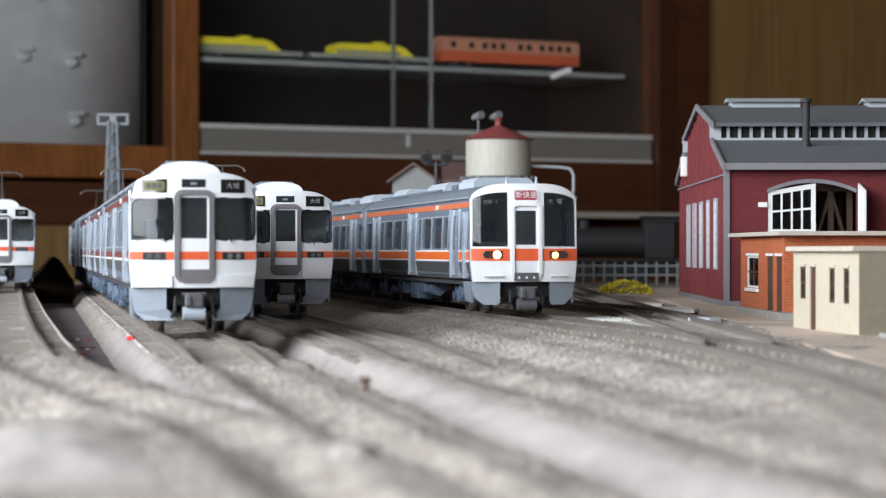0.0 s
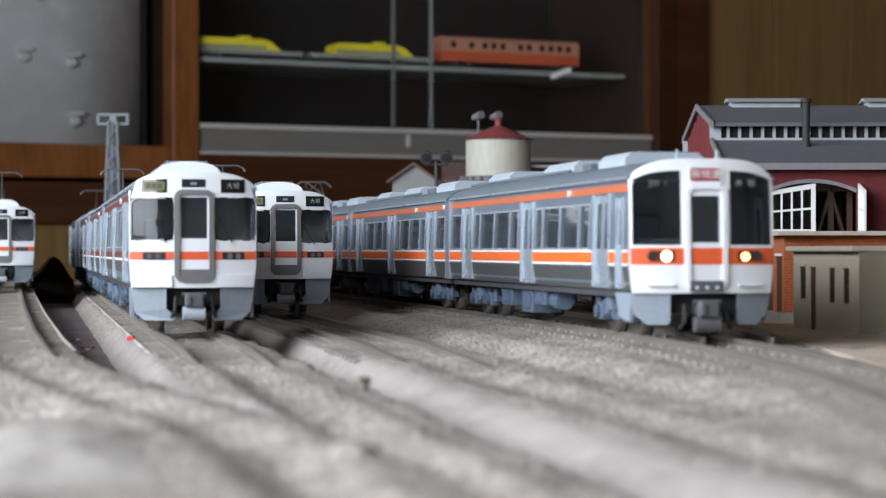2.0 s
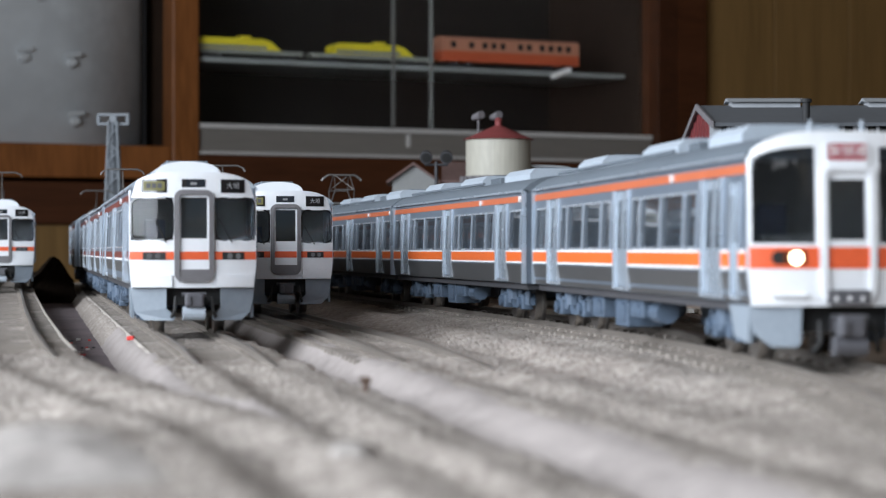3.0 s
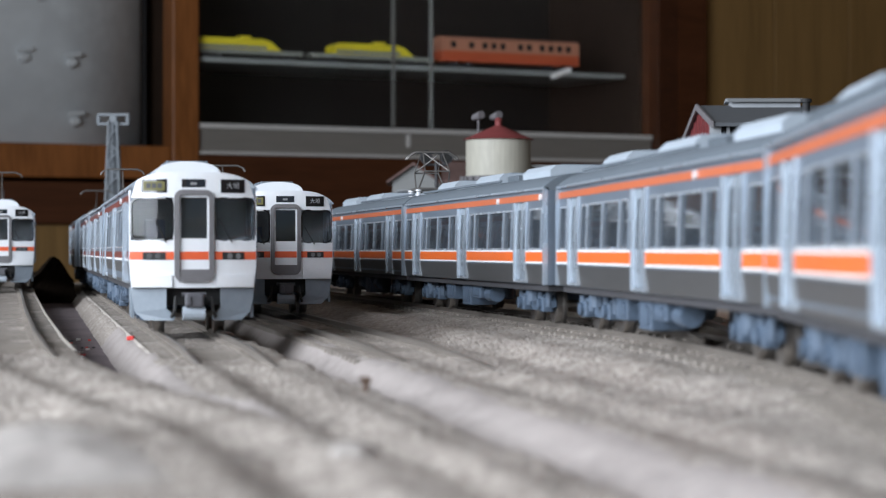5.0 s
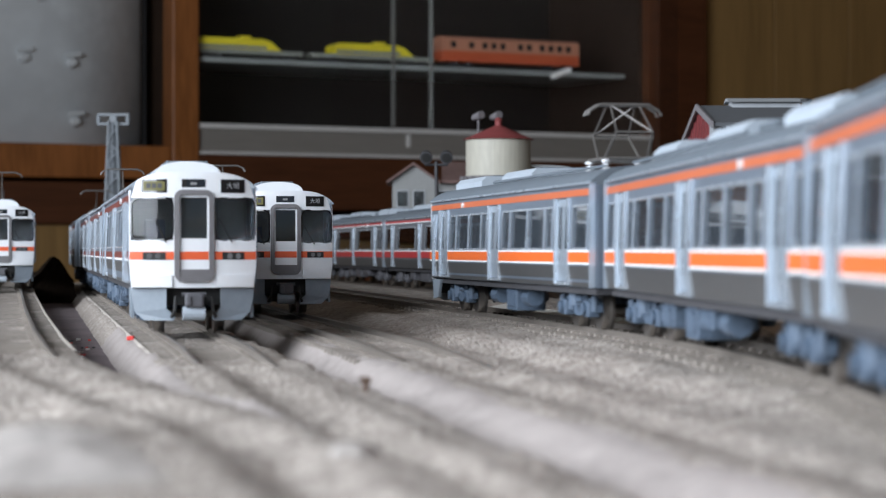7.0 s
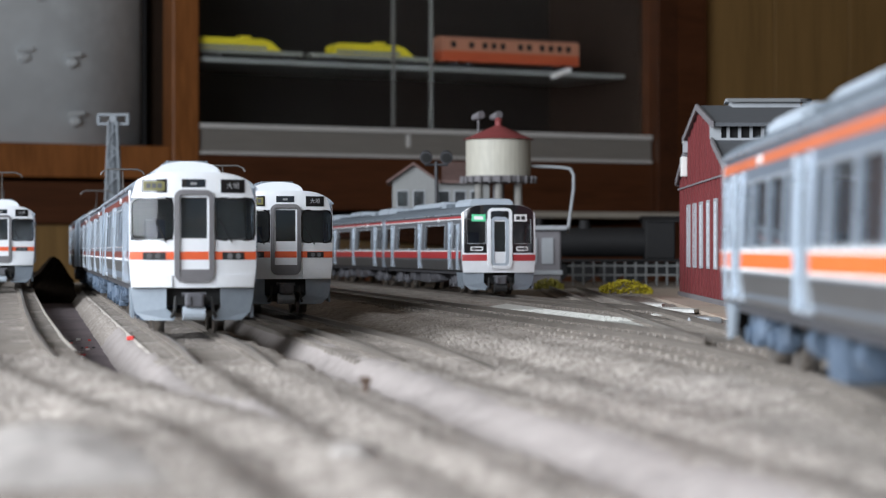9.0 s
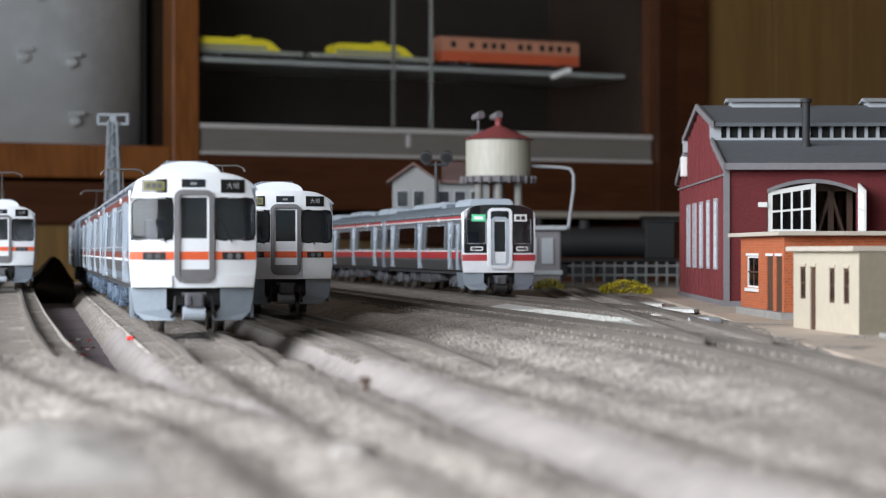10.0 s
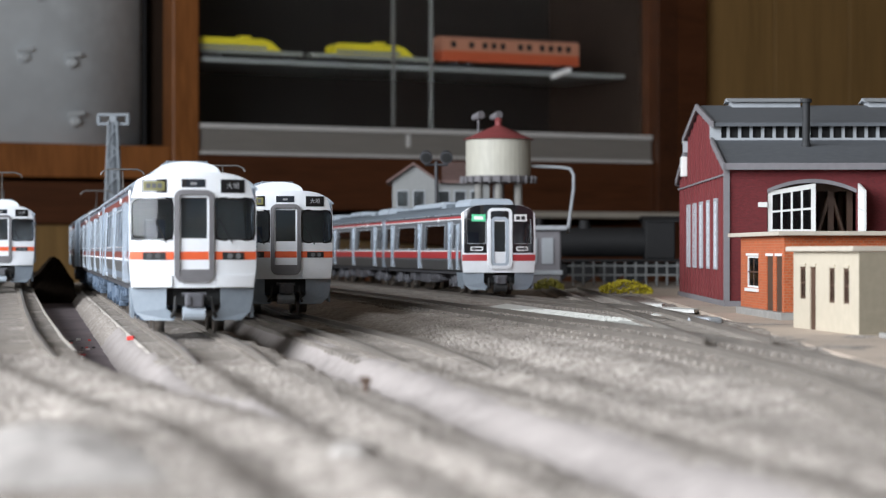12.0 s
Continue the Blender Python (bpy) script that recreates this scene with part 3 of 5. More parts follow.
def build_face(car, L, style):
    f = style["face"]
    lean, curve = f["lean"], f["curve"]
    at = face_map(L, curve, lean)
    holes = [w[:4] for w in f["windows"]]
    part("front_panel", sheet(bmesh.new(), -18.2, 18.2, f["bottom"], 43.2, holes, at, (-0.8, 0, 0), 1.6), f["paint"], car, f["label"], smooth=False)
    for u0, u1, v0, v1, tint in f["windows"]:
        part("windscreen", patch(u0 - 0.2, u1 + 0.2, v0 - 0.2, v1 + 0.2, face_map(L, curve, lean, -0.35), (-0.25, 0, 0), 1.6), tint, car)
    for name, mat, u0, u1, v0, v1, out, lab in f["marks"]:
        part(name, patch(u0, u1, v0, v1, face_map(L, curve, lean, out, "sign" in name), (-out - 0.3, 0, 0), 1.6), mat, car, lab)
    for name, mat, u0, u1, v0, v1, t, out, lab in f["frames"]:
        part(name, ring(u0, u1, v0, v1, t, min(2.4, (v1 - v0) * 0.3), face_map(L, curve, lean, out, "sign" in name), (-out - 0.3, 0, 0)), mat, car, lab)
    for name, mat, u, v, r, lab in f["lamps"]:
        x, y, z = at(u, v)
        bm = bmesh.new()
        rod(bm, (x - 0.6, y, z), (x + 0.45, y, z), r, 16)
        part(name, bm, mat, car, lab)
    # skirt with a gap for the coupler
    b = f["bottom"]
    g = f["gap"]
    for s in (-1, 1):
        out = [(s * g, f["skirt"] + 3.4), (s * (g - f.get("hook", 2.6)), f["skirt"] + 1.0), (s * (g - f.get("hook", 2.6) + 0.6), f["skirt"]), (s * 13.6, f["skirt"]), (s * 16.2, f["skirt"] + 2.2), (s * 17.2, b - 2.5), (s * 17.5, b), (s * g, b)]
        bm = bmesh.new()
        sm = face_map(L, curve + 1.5, 0)
        lo = [bm.verts.new((sm(y, 17)[0] - 0.3 - 0.05 * max(0, b - z), y, z)) for y, z in out]
        hi = [bm.verts.new((v.co.x - 1.2, v.co.y, v.co.z)) for v in lo]
        bm.faces.new(lo)
        bm.faces.new(hi[::-1])
        for i in range(len(lo)):
            bm.faces.new((lo[i], lo[(i + 1) % len(lo)], hi[(i + 1) % len(lo)], hi[i]))
        # the skirt returns along the side
        prism(bm, [(L / 2 - 20, b), (L / 2 - curve - 2, b), (L / 2 - curve - 2.6, f["skirt"] + 0.6), (L / 2 - 16, f["skirt"] + 1.5)], "y", s * 17.3, s * 16.4)
        part("skirt", bm, f["skirt_paint"], car)
    part("bulkhead", boxed(L / 2 - 6, L / 2 - 5, -16, 16, b - 5, b), RUBBER, car)
    bm = bmesh.new()
    box(bm, L / 2 - 8, L / 2 + 1.5, -1.9, 1.9, 5.6, 8.6, bevel=0.5)
    box(bm, L / 2 + 0.2, L / 2 + 3.6, -2.6, 2.6, 5.0, 9.2, bevel=0.7)
    box(bm, L / 2 + 2.2, L / 2 + 4.2, -2.6, -0.8, 5.4, 8.4, bevel=0.5)
    rod(bm, (L / 2 + 1.2, -3.4, 8.8), (L / 2 + 1.2, 3.4, 8.8), 0.5, 8)
    cp = part("coupler", bm, DARK_SKIRT, car, "moulded automatic coupler")
    bm = bmesh.new()
    rod(bm, (L / 2 + 1.4, -3.2, 3.4), (L / 2 + 1.4, 3.0, 3.4), 1.9, 12)
    box(bm, L / 2 - 0.6, L / 2 + 2.2, -2.2, 2.2, 1.8, 5.1, bevel=0.6)
    part("lower_coupler", bm, f["coupler"], cp)
    for u0, v0, u1, v1 in f.get("wipers", ()):
        q0, q1 = face_map(L, curve, lean, 0.5)(u0, v0), face_map(L, curve, lean, 0.5)(u1, v1)
        part("wiper", rod(bmesh.new(), q0, q1, 0.22, 6), RUBBER, car, "thin black wiper")
    for u0, u1, v in f.get("steps", ()):
        q0, q1 = face_map(L, curve, lean, 0.9)(u0, v), face_map(L, curve, lean, 0.9)(u1, v)
        part("step_rail", rod(bmesh.new(), q0, q1, 0.45, 8), WHITE, car)
    for text, u, v, size, mat in f.get("letters", ()):
        q = face_map(L, curve, lean, 0.75, True)(u, v)
        lettering("sign_letters", text, size, mat, car, mm(*q, rx=90, rz=90))
    for u0, u1, v0, v1, mat in f.get("bars", ()):
        part("sign_bar", patch(u0, u1, v0, v1, face_map(L, curve, lean, 0.34, True), (-0.1, 0, 0), 3), mat, car)
    for s in (-1, 1):
        bm = bmesh.new()
        rod(bm, (L / 2 - 1, s * 5, 8), (L / 2 + 0.8, s * 5.4, 4), 0.5, 8)
        rod(bm, (L / 2 + 0.8, s * 5.4, 4), (L / 2 - 1, s * 6.2, 2.4), 0.5, 8)
        part("hose", bm, RUBBER, car)
    for u in f.get("antennas", ()):
        part("antenna", rod(rod(bmesh.new(), (L / 2 - 9, u, 42.4), (L / 2 - 9, u, 44.2), 0.8, 8, 0.5), (L / 2 - 9, u, 44.2), (L / 2 - 9, u, 45.6), 0.35, 6), UNIT_GREY, car)
    # cab
    part("cab_wall", boxed(L / 2 - 22, L / 2 - 21, -16.5, 16.5, 13, 40), CABIN, car)
    bm = box(bmesh.new(), L / 2 - 8, L / 2 - 3.5, -15, -5, 14, 24, bevel=0.5)
    box(bm, L / 2 - 8, L / 2 - 3.5, 6, 14, 14, 23, bevel=0.5)
    part("driving_desk", bm, CABIN, car)
    part("seat", box(boxed(L / 2 - 16, L / 2 - 12, -13, -7, 14, 22, bevel=0.5), L / 2 - 17, L / 2 - 15.6, -13, -7, 20, 30, bevel=0.5), SEAT, car)


def build_car(style, m, label, cab, pantograph=None, raised=False, group="", roof_units=((20, 60), (150, 190))):
    """A railcar on rail level, +x forward; its origin lies at the middle of the car."""
    L = 246.0
    car = thing("railcar", m, label, "model train", group)
    x0, x1 = -L / 2 + 0.6, L / 2 - (4.2 if cab else 0.6)
    doors = [L / 2 - d for d in style["doors_cab" if cab else "doors_mid"]]
    dw = style.get("dw", 8.2)
    # side openings
    wins = []
    spans = []
    edges = [L / 2 - (17 if cab else 4)] + [d for d in doors] + [-L / 2 + 4]
    for i, (a, b) in enumerate(zip(edges, edges[1:])):
        hi, lo = a - (dw + 2.5 if i else 0), b + (dw + 2.5 if i < len(edges) - 2 else 0)
        spans.append((lo, hi))
    for lo, hi in spans:
        n = hi - lo
        if n > 50:
            wins += [(lo + n * p, lo + n * q) for p, q in style["bays"]]
        elif n > 14:
            wins += [(lo + 2, lo + n / 2 - 0.8), (lo + n / 2 + 0.8, hi - 2)] if n > 22 else [(lo + 2, hi - 2)]
        elif n > 6:
            wins += [(lo + 1.5, hi - 1.5)]
    zt, zb = style["win_z"]
    for sgn in (-1, 1):
        at = side_map(sgn)
        holes = [(a, b, zb, zt) for a, b in wins] + [(d - dw, d + dw, 12.6, 35.2) for d in doors]
        if cab:
            holes.append((L / 2 - 15.5, L / 2 - 9.5, 13, 34))
        part("body_side", sheet(bmesh.new(), x0, x1, 11.4, 38.8, holes, at, (0, -sgn * 0.7, 0), 6.0), style.get("side", STEEL), car)
        inner = lambda u, v, at=at, sgn=sgn: (at(u, v)[0], at(u, v)[1] - sgn * 0.45, v)
        outer = lambda u, v, at=at, sgn=sgn: (at(u, v)[0], at(u, v)[1] + sgn * 0.12, v)
        for a, b in wins:
            part("window_pane", patch(a - 0.2, b + 0.2, zb - 0.2, zt + 0.2, inner, (0, -sgn * 0.2, 0), 30), style["pane"], car)
            part("window_frame", sheet(bmesh.new(), a - 0.6, b + 0.6, zb - 0.6, zt + 0.6, [(a, b, zb, zt)], outer, (0, -sgn * 0.4, 0), 30), BRIGHT_STEEL, car)
        dl = doors + ([L / 2 - 12.5] if cab else [])
        for d in dl:
            w = 3.0 if d > L / 2 - 14 else dw
            top = 34 if w == 3.0 else 35.2
            dh = [(d - 2, d + 2, 22.5, 31.5)] if w < 5 else [(d - 6.2, d - 1.5, 21.5, 33), (d + 1.5, d + 6.2, 21.5, 33)]
            door = part("door", sheet(bmesh.new(), d - w + 0.1, d + w - 0.1, 12.7, top - 0.1, dh, lambda u, v, at=at, sgn=sgn: (u, at(u, v)[1] - sgn * 0.4, v), (0, -sgn * 0.5, 0), 6), DOOR_STEEL, car)
            for h in dh:
                part("window_pane", patch(h[0] - 0.2, h[1] + 0.2, h[2] - 0.2, h[3] + 0.2, lambda u, v, at=at, sgn=sgn: (u, at(u, v)[1] - sgn * 0.6, v), (0, -sgn * 0.2, 0), 30), style["pane"], door)
            bm = bmesh.new()
            for e in (d - w, d + w):
                prism(bm, [(e - 0.35, 12), (e + 0.35, 12), (e + 0.35, top), (e - 0.35, top)], "y", sgn * 17.4, sgn * 18.45)
            prism(bm, [(d - w, 11.8), (d + w, 11.8), (d + w, 12.5), (d - w, 12.5)], "y", sgn * 16.8, sgn * 18.1)
            part("door_edge", bm, BRIGHT_STEEL, door)
        # coloured bands between the doors
        stops = sorted([x1] + [d + s for d in doors for s in (-dw - 0.4, dw + 0.4)] + ([L / 2 - 9.2, L / 2 - 15.8] if cab else []) + [x0])
        for name, mat, v0, v1, whole in style["bands"]:
            if whole:
                part(name, patch(x0, x1, v0, v1, outer, (0, -sgn * 0.1, 0), 30), mat, car)
            else:
                for a, b in zip(stops[::2], stops[1::2]):
                    part(name, patch(a, b, v0, v1, outer, (0, -sgn * 0.1, 0), 30), mat, car)
        # Painted reflection: dark strips over the lower silver side.
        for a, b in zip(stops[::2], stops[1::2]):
            part("lower_panel", patch(a, b, 11.5, style["bands"][0][2] - 0.9, outer, (0, -sgn * 0.08, 0), 30), LOWER_REFLECT, car)
        for k in (66,) if cab else (66, 6):
            part("side_lamp", rod(bmesh.new(), (L / 2 - k, sgn * 17.4, 36.2), (L / 2 - k, sgn * 18.3, 36.2), 0.9, 10), INK, car, "small white side lamp")
    # roof
    ys = [18.3 * math.sin(math.pi * i / 32) for i in range(-16, 17)]
    arc = [(y, roof_z(y) - 0.02) for y in ys]
    part("roof", prism(bmesh.new(), arc + [(16.8, 38.0), (-16.8, 38.0)], "x", x0, x1), style["roof"], car, smooth=False)
    bm = bmesh.new()
    for s in (-1, 1):
        box(bm, x0, x1, min(s * 17.5, s * 18.35), max(s * 17.5, s * 18.35), 38.3, 38.9)
    part("gutter", bm, DOOR_STEEL, car)
    for a, b in roof_units:
        bm = bmesh.new()
        if style.get("domed"):
            prism(bm, [(9.6 * math.cos(k * math.pi / 14), 41.6 + 5.6 * math.sin(k * math.pi / 14) ** 0.5) for k in range(15)] + [(-9.6, 39.5), (9.6, 39.5)], "x", L / 2 - b, L / 2 - a)
        else:
            prism(bm, [(-10.5, 40.5), (-10.5, 44.6), (-8.8, 46.2), (8.8, 46.2), (10.5, 44.6), (10.5, 40.5)], "x", L / 2 - b, L / 2 - a)
        u = part("air_conditioner", bm, style.get("unit", UNIT_GREY), car, "pale grey roof air conditioner")
        bm = bmesh.new()
        n = int((b - a) / 9)
        for i in range(n):
            c = L / 2 - b + (i + 0.5) * (b - a) / n
            box(bm, c - 3, c + 3, -6, 6, 46.0, 47.4 if style.get("domed") else 46.5)
        part("grille", bm, ROOF_GREY, u)
    bm = bmesh.new()
    for i in range(6):
        box(bm, L / 2 - 84 - i * 3, L / 2 - 82.4 - i * 3, -8, 8, 42, 45)
    part("vent", bm, ROOF_GREY, car)
    for s in (-1, 1):
        bm = bmesh.new()
        rod(bm, (-L / 2 + 10, s * 12, 43.2), (L / 2 - 90, s * 12, 43.2), 0.45, 6)
        part("roof_conduit", bm, ROOF_GREY, car)
    # bright corner posts, ends, floor and seats
    for px in (x0 - 0.1,) if cab else (x0 - 0.1, x1 - 1.1):
        for sgn in (-1, 1):
            part("corner_post", prism(bmesh.new(), [(px, 11.4), (px + 1.2, 11.4), (px + 1.2, 38.2), (px, 38.2)], "y", sgn * 17.2, sgn * 18.5), DOOR_STEEL, car, "bright silver corner post")
    for e in ((-1,) if cab else (-1, 1)):
        X = e * (L / 2 - 0.7)
        bm = sheet(bmesh.new(), -17.9, 17.9, 11.4, 43.0, [(-5, 5, 12.6, 36)], lambda u, v, X=X: (X, u, v if v < 36 else 36 + (v - 36) * (roof_z(u) - 36) / 7.2), (-e * 0.8, 0, 0), 3)
        part("end_wall", bm, STEEL, car)
        part("gangway", sheet(bmesh.new(), -5.6, 5.6, 12, 36.6, [(-3.8, 3.8, 13.5, 35)], lambda u, v, X=X, e=e: (X + e * 2.0, u, v), (-e * 2.0, 0, 0), 12), RUBBER, car)
    part("floor", boxed(x0 + 1, x1 - 2, -16.4, 16.4, 9.6, 13.0), DARK_UNDER, car)
    bm = bmesh.new()
    for sgn in (-1, 1):
        for lo, hi in spans:
            box(bm, lo, hi, min(sgn * 11, sgn * 16.5), max(sgn * 11, sgn * 16.5), 13.2, 18.5, bevel=0.4)
            box(bm, lo, hi, min(sgn * 15, sgn * 16.8), max(sgn * 15, sgn * 16.8), 18, 23.5, bevel=0.4)
    part("seats", bm, SEAT, car, "dark blue bench seats")
    rnd = random.Random(style["seed"])
    x = -46.0
    while x < 46:
        w = rnd.choice((9, 14, 20, 26))
        if x + w > 50:
            break
        d = rnd.uniform(3.2, 6.6)
        for s in (-1, 1):
            if rnd.random() < 0.85:
                bm = bmesh.new()
                if w == 9:
                    rod(bm, (x, s * 12, 7), (x + w, s * 12, 7), 2.6, 12)
                    part("air_tank", bm, style["under"], car)
                    continue
                box(bm, x, x + w, min(s * 6, s * 15.2), max(s * 6, s * 15.2), 9.4 - d, 9.6, bevel=0.35)
                e = part("equipment_box", bm, style["under"], car)
                part("cover", boxed(x + 2, x + w - 2, min(s * 15.22, s * 15.6), max(s * 15.22, s * 15.6), 9.4 - d * 0.8, 8.6, bevel=0.15), style["under"], e)
                for k in (x + 3, x + w - 3):
                    part("catch", boxed(k - 0.4, k + 0.4, min(s * 15.62, s * 16), max(s * 15.62, s * 16), 8.0, 8.9), style["under"], e)
        x += w + rnd.uniform(1.5, 5)
    for e in (-1, 1):
        build_bogie(car, e * 86.0, L, style["under"]).matrix_basis = mm(e * 86.0, 0, -style.get("drop", 0.0))
    part("drawbar", boxed(-L / 2 - 3, -L / 2 + 14, -1.6, 1.6, 6.5, 8.2, bevel=0.3), RUBBER, car)
    if pantograph is not None:
        build_single_arm(car, pantograph) if style.get("domed") else build_pantograph(car, pantograph, raised)
    if cab:
        build_face(car, L, style)
    return car


TINT = glass("dark_windscreen", (0.46, 0.48, 0.50), 0.02, 0.99)
DARK_PANE = glass("dark_side_window", (0.22, 0.24, 0.25))
GREY_TINT = glass("grey_windscreen", (0.58, 0.61, 0.63), 0.02, 0.99)
FAST = dict(
    seed=3, doors_cab=(31, 119, 212), doors_mid=(33, 125, 217), bays=((0.03, 0.13), (0.17, 0.45), (0.49, 0.78), (0.83, 0.96)), win_z=(32.6, 21.8), pane=PANE, roof=ROOF_GREY, under=UNDER,
    bands=(("stripe", ORANGE, 17.9, 20.7, False), ("stripe_edge", INK, 20.7, 21.2, False), ("stripe_edge", INK, 17.4, 17.9, False), ("upper_stripe", UPPER_BAND, 35.4, 37.2, True)),
    face=dict(
        lean=1.2, curve=3.2, bottom=10.8, paint=WHITE, label="white front panel", gap=8.4, skirt=3.2, hook=0, skirt_paint=SKIRT, coupler=DARK_SKIRT,
        windows=[(-17.6, -6.0, 22.4, 40.3, TINT), (6.4, 17.6, 22.4, 40.3, TINT), (-3.4, 3.6, 23, 34.2, GREY_TINT)],
        marks=[("band", DEEP_ORANGE, -18.1, -5.4, 17.7, 21.7, 0.12, "orange band"), ("band", DEEP_ORANGE, 5.8, 18.1, 17.7, 21.7, 0.12, "orange band"), ("band", DEEP_ORANGE, -4.2, 4.4, 17.7, 21.7, 0.12, "orange band"),
               ("lamp_housing", BROWN_SHADE, -13.6, -7.8, 18.5, 21.0, 0.25, "dark lamp housing"), ("lamp_housing", BROWN_SHADE, 8.2, 14.0, 18.5, 21.0, 0.25, "dark lamp housing"),
               ("destination_sign", SIGN_RED, -3.7, 4.0, 37.6, 41.0, 0.2, "lit red destination sign"), ("step", DARK_SKIRT, -4.2, 4.2, 11.2, 13.8, 1.2, "grey coupler step"), ("step_light", INK, -2.9, -2.3, 11.8, 12.6, 1.4, ""), ("step_light", INK, -0.3, 0.3, 11.8, 12.6, 1.4, ""), ("step_light", INK, 2.3, 2.9, 11.8, 12.6, 1.4, "")],
        frames=[("door_frame", WHITE, -5.2, 5.6, 11.5, 37.0, 1.2, 0.9, "raised white door frame"), ("sign_frame", WHITE, -4.4, 4.7, 37.0, 41.6, 0.7, 0.35, "")],
        antennas=(-4.5, 5.5), steps=[(-14.5, -8.2, 12.8), (8.4, 14.6, 12.8)], letters=[("大  垣", 10.2, 37.2, 2.0, FAINT_INK), ("J10  1", -11.6, 37.1, 2.0, FAINT_INK), ("新快速", 0.15, 39.3, 2.5, INK)],
        lamps=[("headlamp", LAMP_ON, -9.7, 19.7, 1.25, "lit warm headlamp"), ("headlamp", LAMP_AMBER, 10.2, 19.6, 1.05, "lit amber headlamp"), ("marker_lamp", RUBBER, -13, 19.7, 1.2, ""), ("marker_lamp", RUBBER, 13.4, 19.7, 1.2, "")]))
LOCAL = dict(
    seed=5, domed=True, drop=LOW, doors_cab=(33, 122, 214), doors_mid=(33, 125, 217), bays=((0.04, 0.30), (0.36, 0.64), (0.70, 0.96)), win_z=(33.2, 22.4), pane=PANE, roof=UNIT_GREY, unit=WHITE, under=UNDER,
    bands=(("stripe", SHADED_BAND, 18.8, 20.8, False), ("stripe_edge", INK, 18.2, 18.8, False), ("upper_stripe", SHADED_BAND, 35.0, 37.0, True)),
    face=dict(
        lean=1.4, curve=3.6, bottom=10.6, paint=WHITE, label="glossy white front panel", gap=7.6, skirt=1.4, skirt_paint=SKIRT, coupler=UNIT_GREY,
        windows=[(-17.8, -5.8, 24, 36, GREY_TINT), (6.0, 17.8, 24, 36, GREY_TINT), (-3.6, 3.8, 24.5, 36, GREY_TINT)],
        marks=[("band", DEEP_ORANGE, -18.1, -5.7, 18.5, 20.8, 0.12, "orange band"), ("band", DEEP_ORANGE, 5.9, 18.1, 18.5, 20.8, 0.12, "orange band"), ("band", DEEP_ORANGE, -4, 4.2, 18.5, 20.8, 0.12, "orange band"),
               ("lamp_housing", RUBBER, -14.4, -8.0, 18.5, 20.6, 0.25, "dark lamp cluster"), ("lamp_housing", RUBBER, 8.2, 14.6, 18.5, 20.6, 0.25, "dark lamp cluster"),
               ("sign_glass", BLACK, -14.8, -7.6, 37.4, 41.2, 0.15, "black destination panel"), ("sign_glass", BLACK, -3.4, 3.4, 38.9, 41.2, 0.15, "black number panel"), ("sign_glass", BLACK, 7.8, 14.8, 37.4, 41.2, 0.15, "black destination panel"),
               ("destination_sign", SIGN_YELLOW, -14.2, -8.2, 38.0, 40.6, 0.25, "yellow destination sign"), ("step", FRAME_GREY, -4.6, 4.8, 12.4, 15.8, 0.9, "grey step plate"),
               ("bumper", WHITE, -17.9, -6.4, 10.8, 14.2, 0.8, "white lower bumper"), ("bumper", WHITE, 6.6, 17.9, 10.8, 14.2, 0.8, "white lower bumper")],
        frames=[("window_seal", BLACK, -18.0, -5.7, 23.8, 36.2, 0.55, 0.1, ""), ("window_seal", BLACK, 5.9, 18.0, 23.8, 36.2, 0.55, 0.1, ""), ("door_frame", FRAME_GREY, -5.6, 5.8, 12.2, 38.2, 1.4, 1.2, "raised grey door frame")],
        wipers=[(-8, 23.4, -11, 30), (11, 23.4, 7.2, 30)], letters=[("大垣", 11.3, 39.3, 1.9, FAINT_INK)], bars=[(-13.4, -12.2, 38.7, 40.0, DARK_UNDER), (-11.8, -10.6, 38.7, 40.0, DARK_UNDER), (-10.2, -9.0, 38.7, 40.0, DARK_UNDER), (-0.9, 0.9, 39.6, 40.3, FAINT_INK)],
        lamps=[("headlamp", LAMP_OFF, -12.6, 19.55, 0.8, ""), ("headlamp", LAMP_OFF, -10.2, 19.55, 0.8, ""), ("headlamp", LAMP_OFF, 10.4, 19.55, 0.8, ""), ("headlamp", LAMP_OFF, 12.8, 19.55, 0.8, "")]))
